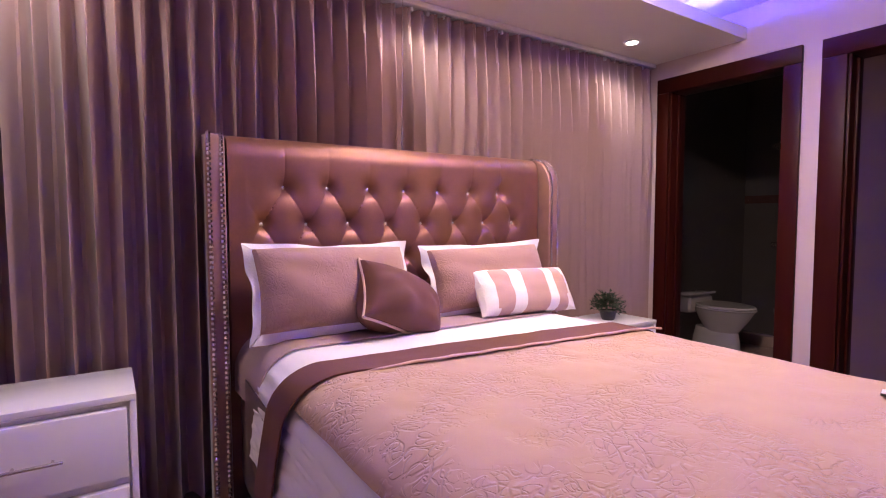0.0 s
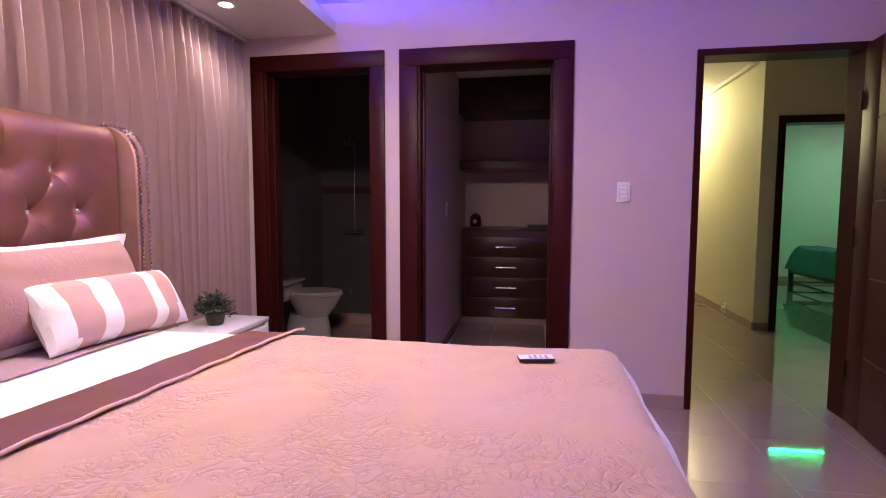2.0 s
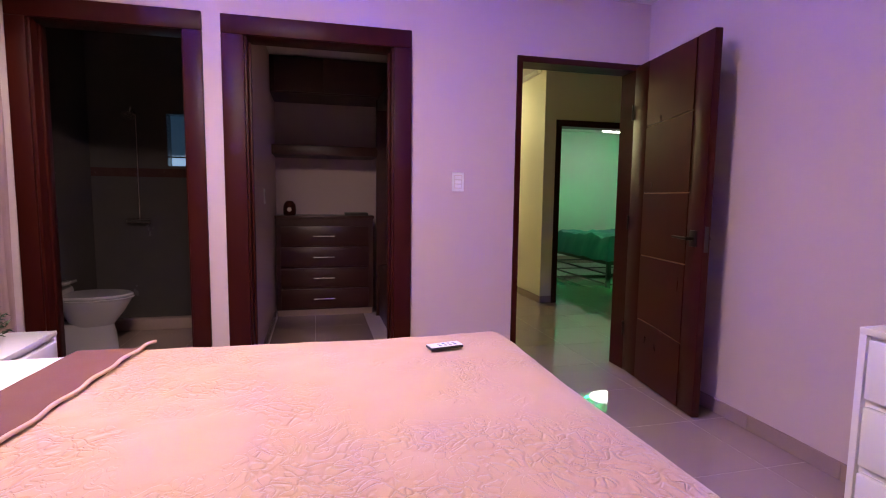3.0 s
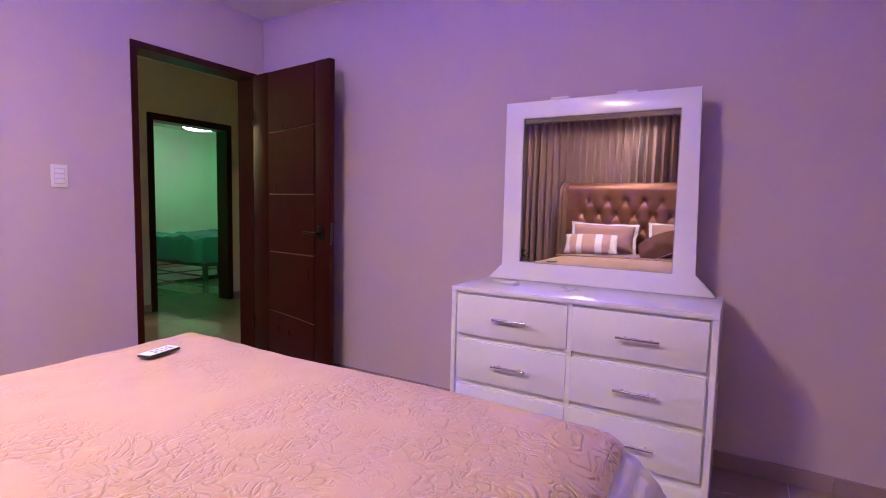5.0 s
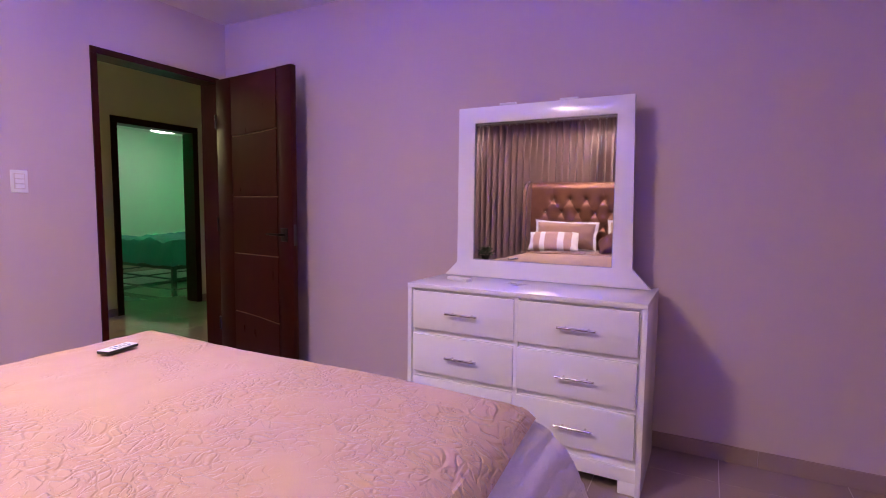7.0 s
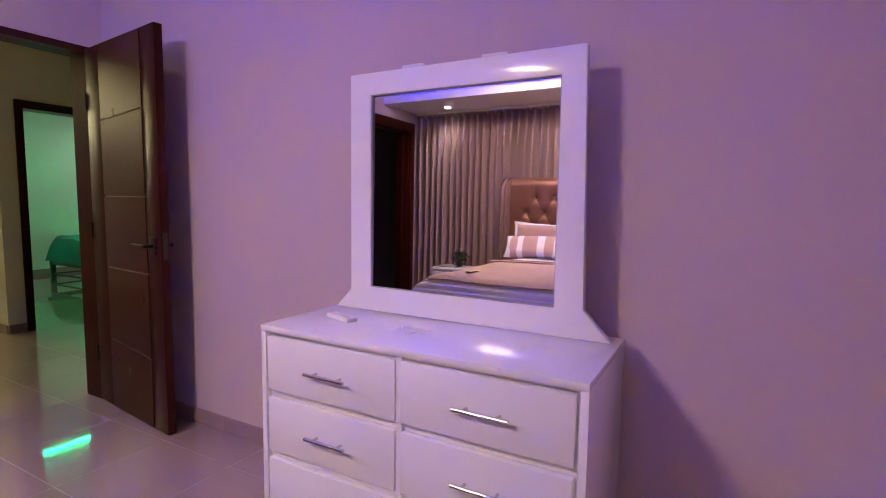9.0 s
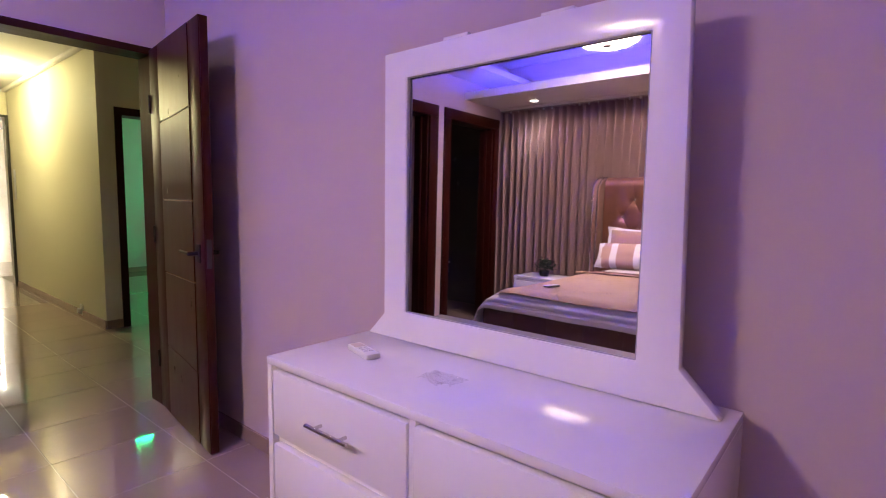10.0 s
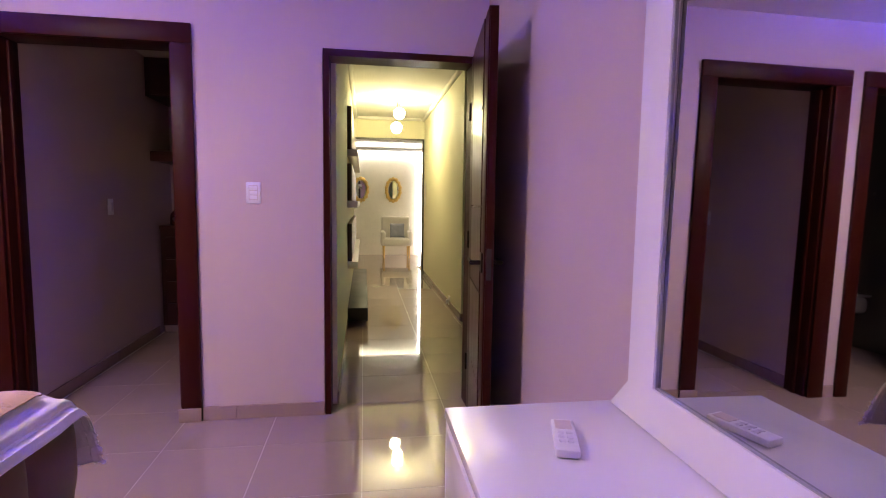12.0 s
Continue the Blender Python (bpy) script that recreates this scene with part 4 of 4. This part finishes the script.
def film_bag(u, v):
    x, y = -2.395 - u * 0.11, 0.330 + v * 0.075
    return Vector((x + 0.01 * noise.noise(Vector((u * 4, v * 4, 3))), y, DH + 0.006 + 0.012 * abs(noise.noise(Vector((u * 5, v * 5, 1)))) + 0.006 * math.sin(u * 9) * v))


solid("plastic_bag", sheet(24, 18, film_bag, 0.0006), M_CLEAR, "crumpled clear plastic film on the dresser", "plastic bag")

# air conditioner high on the wall
ac = thing("air_conditioner", (-3.68, 0.1, 2.10), "white split air conditioner high on the wall", "air conditioner")
part("body", a_box(-4.10, -3.262, 0.0, 0.20, 2.16, 2.44, bevel=0.025, seg=3), M_PLASTIC, ac)
part("air_flap", a_box(-4.06, -3.30, 0.06, 0.185, 2.135, 2.158, bevel=0.004), M_PLASTIC, ac)

# ---------- closet ----------
ck = thing("drawer_cabinet", (2.25, 2.12, 0), "dark built-in closet cabinet with four drawers", "cabinet")
part("plinth", a_box(2.11, 2.44, 1.66, 2.60, 0, 0.065), M_BASE, ck)
part("body", a_box(2.10, 2.445, 1.65, 2.605, 0.065, 0.985), M_CLOSET, ck)
part("top", a_box(2.075, 2.445, 1.64, 2.61, 0.985, 1.015, bevel=0.003), M_CLOSET, ck)
for k in range(4):
    zc = 0.178 + k * 0.211
    dr = part("drawer", a_box(2.08, 2.10, 1.70, 2.56, zc - 0.095, zc + 0.098, bevel=0.003), M_CLOSET, ck)
    bm = a_rod((2.052, 2.04, zc), (2.052, 2.245, zc), 0.007)
    for y in (2.07, 2.215):
        rod(bm, (2.052, y, zc), (2.081, y, zc), 0.005)
    part("handle", bm, M_STEEL, dr, "steel bar handle")
solid("closet_shelf", a_box(1.95, 2.445, 1.62, 2.615, 1.60, 1.69, bevel=0.004), M_CLOSET, "thick dark wooden closet shelf", "shelf")
uc = thing("overhead_cabinet", (2.2, 2.1, 2.10), "dark wooden overhead closet cabinet", "cabinet")
part("body", a_box(1.90, 2.445, 1.33, 2.615, 2.16, 2.49), M_CLOSET, uc)
for y in (1.70, 2.14):
    part("door", a_box(1.88, 1.90, y, y + 0.43, 2.17, 2.48, bevel=0.003), M_CLOSET, uc)
wd = thing("wardrobe", (1.6, 1.46, 0), "dark open wardrobe frame along the closet side", "wardrobe")
part("side_panel", a_box(1.98, 2.03, 1.305, 1.63, 0, 2.15), M_CLOSET, wd)
part("low_cabinet", a_box(1.0, 1.975, 1.305, 1.60, 0.0, 0.52, bevel=0.004), M_CLOSET, wd)
part("top_shelf", a_box(1.0, 1.975, 1.305, 1.62, 2.05, 2.14, bevel=0.003), M_CLOSET, wd)
cj = thing("clock", (2.15, 2.47, 1.015), "small dark rounded table clock on the cabinet", "clock")
part("case", lathe([(0.05, 0), (0.06, 0.01), (0.062, 0.06), (0.055, 0.11), (0.03, 0.14), (0.01, 0.145)], (2.15, 2.47, 1.015)), M_WOOD, cj)
part("dial", a_rod((2.095, 2.47, 1.075), (2.085, 2.47, 1.075), 0.022), M_STEEL, cj)
solid("book", a_box(2.10, 2.30, 1.70, 1.93, 1.015, 1.045, bevel=0.003), M_BLACK, "dark flat case lying on the closet cabinet", "box")
cs = thing("light_switch", (1.2, 2.62, 1.20), "white light switch on the closet wall", "switch")
part("plate", a_box(1.15, 1.23, 2.612, 2.62, 1.14, 1.26, bevel=0.003), M_PLASTIC, cs)
part("rocker", a_box(1.17, 1.21, 2.608, 2.613, 1.17, 1.23, bevel=0.002), M_WHITE, cs)

# ---------- bathroom ----------
to = thing("toilet", (1.25, 3.9, 0), "white ceramic toilet with closed lid", "toilet")
TX = 1.25


def oval(c, rx, ryf, ryb, z0, z1, s0=1.0, s1=1.0, seg=32):
    bm = bmesh.new()
    rows = []
    for z, s in ((z0, s0), ((z0 + z1) / 2, (s0 + s1) / 2 + 0.03), (z1, s1)):
        ring = []
        for i in range(seg):
            a = 2 * math.pi * i / seg
            dy = math.sin(a)
            ring.append(bm.verts.new((c[0] + rx * s * math.cos(a), c[1] + (ryb if dy > 0 else ryf) * s * dy, z)))
        rows.append(ring)
    for a, b in zip(rows, rows[1:]):
        for i in range(seg):
            bm.faces.new((a[i], a[(i + 1) % seg], b[(i + 1) % seg], b[i]))
    bm.faces.new(rows[0][::-1])
    bm.faces.new(rows[-1])
    return bm


part("pedestal", oval((TX, 3.93), 0.12, 0.20, 0.24, 0.0, 0.22, 1.0, 0.85), M_CERAMIC, to)
part("bowl", oval((TX, 3.92), 0.19, 0.30, 0.22, 0.20, 0.40, 0.55, 1.0), M_CERAMIC, to)
part("seat", oval((TX, 3.92), 0.195, 0.305, 0.20, 0.402, 0.418), M_CERAMIC, to)
part("lid", oval((TX, 3.92), 0.195, 0.305, 0.20, 0.421, 0.442, 1.0, 0.97), M_CERAMIC, to)
part("tank", a_box(TX - 0.20, TX + 0.20, 4.08, 4.245, 0.34, 0.50, bevel=0.05, seg=3), M_CERAMIC, to)
part("tank_lid", a_box(TX - 0.21, TX + 0.21, 4.07, 4.247, 0.502, 0.525, bevel=0.01), M_CERAMIC, to)
solid("shower_curb", a_box(1.80, 1.92, 2.775, 4.245, 0, 0.10, bevel=0.006), M_BASE, "low tiled curb of the shower", "curb")
sh = thing("shower", (2.29, 3.85, 1.0), "chrome shower head and mixer on the tiled wall", "shower")
bm = a_rod((2.29, 3.85, 1.95), (2.16, 3.85, 1.99), 0.010)
rod(bm, (2.16, 3.85, 1.99), (2.12, 3.85, 1.93), 0.010)
part("arm", bm, M_STEEL, sh)
part("head", a_rod((2.12, 3.85, 1.94), (2.10, 3.85, 1.91), 0.015, 0.055), M_STEEL, sh)
part("riser", a_rod((2.28, 3.85, 0.95), (2.28, 3.85, 1.95), 0.008), M_STEEL, sh)
part("mixer", a_rod((2.25, 3.75, 0.95), (2.25, 3.95, 0.95), 0.025), M_STEEL, sh)
solid("tile_border", a_box(2.288, 2.299, 2.775, 4.245, 1.37, 1.45), M_BAND, "dark patterned tile border along the shower wall", "tile border")
w2 = structure("window_2", a_box(2.36, 2.364, 3.30, 3.59, 1.48, 1.97), M_PANE, "small bathroom window showing dusk", "window")
part("window_frame", a_box(2.345, 2.375, 3.30, 3.59, 1.56, 1.575), M_ALU, w2)
structure("backdrop_dusk", boxes((2.9, 2.92, 2.6, 4.4, 1.62, 3.2)), M_DUSK, "dim blue dusk outside the bathroom", "backdrop")
structure("backdrop_street", boxes((2.9, 2.92, 2.6, 4.4, 0.9, 1.615)), M_DUSK2, "pale street glow outside the bathroom", "backdrop")

# ---------- hall ----------
HX, HY = 4.2, 0.25
hp = thing("pendant_lamp", (HX, HY, 2.68), "hall pendant with three glowing glass globes", "pendant lamp")
part("canopy", lathe([(0.07, 0), (0.07, -0.02), (0.03, -0.03)], (HX, HY, 2.68)), M_STEEL, hp)
for dx, dy, z in ((0.12, -0.02, 2.50), (-0.15, 0.0, 2.455), (0.04, 0.025, 2.29)):
    part("cord", a_rod((HX + dx * 0.5, HY + dy * 0.5, 2.66), (HX + dx, HY + dy, z + 0.074), 0.004), M_BLACK, hp)
    part("globe", ball(bmesh.new(), (HX + dx, HY + dy, z), 0.076, seg=28), M_HALL, hp, "glowing glass globe")
for k, (z0, z1) in enumerate(((0.66, 1.04), (1.27, 1.64), (1.78, 2.20))):
    wp = thing("wall_panel", (3.7, 0.87, z0), "dark framed display panel with white ledge on the hall wall", "wall panel", "hall display panels")
    part("panel", a_box(2.2, 5.2, 0.845, 0.888, z0, z1, bevel=0.003), M_CLOSET, wp)
    part("ledge", a_box(2.18, 5.22, 0.785, 0.888, z0 - 0.07, z0 - 0.002, bevel=0.004), M_WHITE, wp, "white ledge")
solid("low_bench", a_box(2.15, 5.2, 0.685, 0.888, 0.055, 0.19, bevel=0.006), M_BLACK, "low black floating bench along the hall wall", "bench")
of = thing("opening_frame", (5.79, 0.3, 0), "thin dark metal frame of the wide lounge opening", "frame")
part("frame_post", a_box(5.775, 5.799, -0.295, -0.265, 0, 2.33), M_ALU, of)
part("frame_head", a_box(5.776, 5.799, -0.265, 0.885, 2.30, 2.33), M_ALU, of)
hs = thing("light_switch", (5.76, -0.23, 1.4), "white light switch beside the lounge opening", "switch")
part("plate", a_box(5.55, 5.63, -0.299, -0.29, 1.2, 1.6, bevel=0.003), M_PLASTIC, hs)

ot = thing("wall_outlet", (3.0, -0.29, 0.05), "small white outlet with a plug low on the hall wall", "outlet")
part("plate", a_box(2.96, 3.04, -0.299, -0.287, 0.03, 0.14, bevel=0.003), M_PLASTIC, ot)
part("plug", a_box(2.98, 3.02, -0.287, -0.255, 0.05, 0.10, bevel=0.006), M_WHITE, ot, "white plug")

# lounge
for y in (0.04, 0.80):
    om = thing("wall_mirror", (9.12, y, 1.53), "oval mirror in an ornate gold frame", "mirror", "lounge mirrors")
    bm = bmesh.new()
    for i in range(28):
        a = 2 * math.pi * i / 28
        r = 1.0 if i % 2 else 0.93
        ball(bm, (9.125, y + 0.165 * r * math.cos(a), 1.53 + 0.265 * r * math.sin(a)), 0.04, (0.5, 1, 1), 10)
    part("frame", bm, M_GOLD, om)
    bm = a_rod((9.118, 0, 0), (9.108, 0, 0), 1.0, seg=40)
    bm.transform(Matrix.Translation((0, y, 1.53)) @ Matrix.Diagonal((1, 0.105, 0.205, 1)))
    part("mirror_glass", bm, M_MIRROR, om)
for (y, z0, z1, y2) in ((-0.60, 0.05, 2.40, -0.59),):
    fl = thing("led_strip", (9.13, y, z0), "white led strip framing the papered wall", "led strip", "lounge strips")
    part("lit_strip", a_box(9.125, 9.148, y, y2, z0, z1), M_FARLED, fl, "glowing strip")
fl = thing("led_strip", (9.065, 1.2, 2.46), "white led strip on the edge of the lowered lounge ceiling edge", "led strip", "lounge strips")
part("lit_strip", a_box(9.0505, 9.058, -0.64, 3.0, 2.43, 2.45), M_FARLED2, fl, "glowing strip")
ch = thing("armchair", (8.55, 0.0, 0), "cream upholstered armchair against the papered wall", "armchair")
part("seat", a_box(8.3, 8.85, -0.30, 0.30, 0.27, 0.44, bevel=0.05, seg=3), M_CREAM, ch)
part("backrest", a_box(8.78, 8.92, -0.33, 0.33, 0.30, 0.93, bevel=0.06, seg=3), M_CREAM, ch)
for y in (-0.35, 0.25):
    part("armrest", a_box(8.33, 8.85, y, y + 0.10, 0.28, 0.60, bevel=0.04, seg=3), M_CREAM, ch)
for x in (8.36, 8.82):
    for y in (-0.28, 0.28):
        part("leg", a_rod((x, y, 0), (x, y, 0.28), 0.015, 0.022), M_GOLD, ch)
cushion("cushion", 0.34, 0.34, 0.12, (8.70, -0.03, 0.44), -15, -90, M_GREY, "grey square cushion on the cream armchair")

# ---------- green bedroom ----------
gb = thing("bed", (4.6, -2.85, 0), "bed with a teal comforter on a black iron frame", "bed")
for x in (3.70, 5.50):
    for y in (-3.63, -2.08):
        part("leg", a_box(x - 0.03, x + 0.03, y - 0.03, y + 0.03, 0, 0.30, bevel=0.004), M_IRON, gb)
for y in (-3.63, -2.08):
    part("rail", a_box(3.67, 5.53, y - 0.02, y + 0.02, 0.22, 0.28, bevel=0.004), M_IRON, gb)
    part("low_rail", a_box(3.67, 5.53, y - 0.01, y + 0.01, 0.07, 0.09), M_IRON, gb)
for x in (3.70, 5.50):
    part("rail", a_box(x - 0.02, x + 0.02, -3.63, -2.08, 0.22, 0.28, bevel=0.004), M_IRON, gb)
    part("low_rail", a_box(x - 0.01, x + 0.01, -3.63, -2.08, 0.07, 0.09), M_IRON, gb)
part("mattress", a_box(3.83, 5.39, -3.47, -2.22, 0.25, 0.50, bevel=0.05, seg=3), M_WHITECLOTH, gb)


def comforter(u, v):
    a, b = 2 * u - 1, 2 * v - 1
    n = noise.noise(Vector((u * 7, v * 7, 2))) * 0.05 + noise.noise(Vector((u * 17, v * 17, 4))) * 0.02
    da, db = max(0, abs(a) - 0.82) / 0.18, max(0, abs(b) - 0.82) / 0.18
    d = min(1, max(da, db))
    return Vector((4.61 + a * (1.0 - 0.04 * d), -2.845 + b * (0.86 - 0.03 * d) + n * 0.3 * d, 0.64 + n * (1 - 0.4 * d) - 0.36 * d ** 1.6))


solid("comforter", sheet(70, 60, comforter, 0.02), M_TEAL, "rumpled teal comforter spread over the far bed", "comforter")
GX, GY, GZ = 5.05, -2.95, 2.86
gl = thing("ceiling_lamp", (GX, GY, GZ), "round white ceiling lamp in the green-lit bedroom", "ceiling lamp")
part("stem", a_rod((GX, GY, GZ), (GX, GY, GZ - 0.36), 0.025), M_STEEL, gl)
part("base_plate", lathe([(0.12, -0.34), (0.25, -0.37), (0.26, -0.39)], (GX, GY, GZ)), M_PLASTIC, gl)
part("glass_dish", lathe([(0.25, -0.39), (0.26, -0.41), (0.22, -0.445), (0.10, -0.465), (0.02, -0.47)], (GX, GY, GZ), 36), M_GREENLAMP, gl, "glowing white dish")
cove("led_strip", 5.503, 5.518, -4.8, -0.5, 2.62, M_GREEN, "green led strip above the ceiling border")

# ---------- floors and baseboards ----------
TS, GAP = 0.50, 0.0026
structure("floor", boxes((XW - T, 9.3, -5.0, 4.4, -0.12, -0.0007)), M_GROUT, "pale grout bed under polished floor tiles", "floor")
floor = bpy.data.objects["floor"]
tile_meshes = {}


def lay(x0, x1, y0, y1, pieces=True):
    rows = []
    i0, i1 = math.floor((x0 + 0.36) / TS), math.ceil((x1 + 0.36) / TS)
    j0, j1 = math.floor((y0 - 0.235) / TS), math.ceil((y1 - 0.235) / TS)
    for i in range(i0, i1):
        for j in range(j0, j1):
            a, b = max(x0, -0.36 + i * TS + GAP / 2), min(x1, -0.36 + (i + 1) * TS - GAP / 2)
            c, d = max(y0, 0.235 + j * TS + GAP / 2), min(y1, 0.235 + (j + 1) * TS - GAP / 2)
            if b - a > 0.004 and d - c > 0.004:
                rows.append((a, b, c, d))
    if not pieces:
        return rows
    for a, b, c, d in rows:
        key = (round(b - a, 3), round(d - c, 3))
        if key not in tile_meshes:
            w, h = key
            tile_meshes[key] = finish("tile", a_box(-w / 2, w / 2, -h / 2, h / 2, -0.009, 0), M_TILE)
        t = new("tile", tile_meshes[key])
        t.parent = floor
        t.location = Vector(((a + b) / 2, (c + d) / 2, 0)) - BASE["floor"]
    return rows


lay(XW, 0.0, 0.0, YN)
lay(0.0, T, 0.096, 0.918)
lay(T, 5.8, -0.30, 0.89)
lay(T, 2.27, -1.6, -0.30)
lay(0.0, 2.45, 1.75, 2.597)
bm = bmesh.new()
for area in ((T, 2.27, -2.6, -1.6), (2.27, 2.40, -1.38, -0.50), (2.40, 6.18, -4.85, -0.45), (5.8, 9.15, -0.30, 3.05), (7.0, 9.15, -2.05, -0.30), (0.0, 2.30, 2.91, 4.25)):
    for a, b, c, d in lay(*area, pieces=False):
        box(bm, a, b, c, d, -0.009, 0)
tagged(part("far_tiles", bm, M_TILE, floor, smooth=False), kind="stuff")


def skirting(name, p, q, normal, label):
    """Baseboard tiles from p to q, set proud of the wall along normal."""
    p, q, n = Vector((*p, 0)), Vector((*q, 0)), Vector((*normal, 0))
    d = (q - p).normalized()
    length = (q - p).length
    e = thing(name, (p + q) / 2, label, "baseboard")
    e["kind"] = "structure"
    s = 0.0
    step = TS
    while s < length - 0.01:
        t = min(s + step, length)
        a, b = p + d * (s + 0.001), p + d * (t - 0.001)
        c = a + n * 0.011
        xs, ys = sorted((a.x, b.x, c.x)), sorted((a.y, b.y, c.y))
        part("baseboard_tile", a_box(xs[0], xs[2], ys[0], ys[2], 0.0005, 0.08, bevel=0.0015, seg=1), M_BASE, e, smooth=False)
        s = t


skirting("baseboard", (0, 0.956), (0, 1.642), (-1, 0), "glossy beige tile baseboard under the switch")
skirting("baseboard", (0, 2.72), (0, 2.81), (-1, 0), "glossy beige tile baseboard between two doorways")
skirting("baseboard", (-0.02, 0), (XW, 0), (0, 1), "glossy beige tile baseboard behind the dresser")
skirting("baseboard", (XW, 0.012), (XW, YN), (1, 0), "glossy beige tile baseboard on the plain wall")
skirting("baseboard", (2.27, -0.30), (5.77, -0.30), (0, 1), "glossy beige tile baseboard along the hall")
skirting("baseboard", (2.27, -0.30), (2.27, -0.44), (-1, 0), "glossy beige tile baseboard at the hall corner")
skirting("baseboard", (2.27, -1.45), (2.27, -2.6), (-1, 0), "glossy beige tile baseboard beside the far doorway")
skirting("baseboard", (T, 0.89), (5.77, 0.89), (0, -1), "glossy beige tile baseboard under the display panels")
skirting("baseboard", (T + 0.03, 2.62), (2.03, 2.62), (0, -1), "tile baseboard inside the closet")
skirting("baseboard", (6.18, -4.85), (6.18, -0.45), (-1, 0), "tile baseboard in the green-lit bedroom")
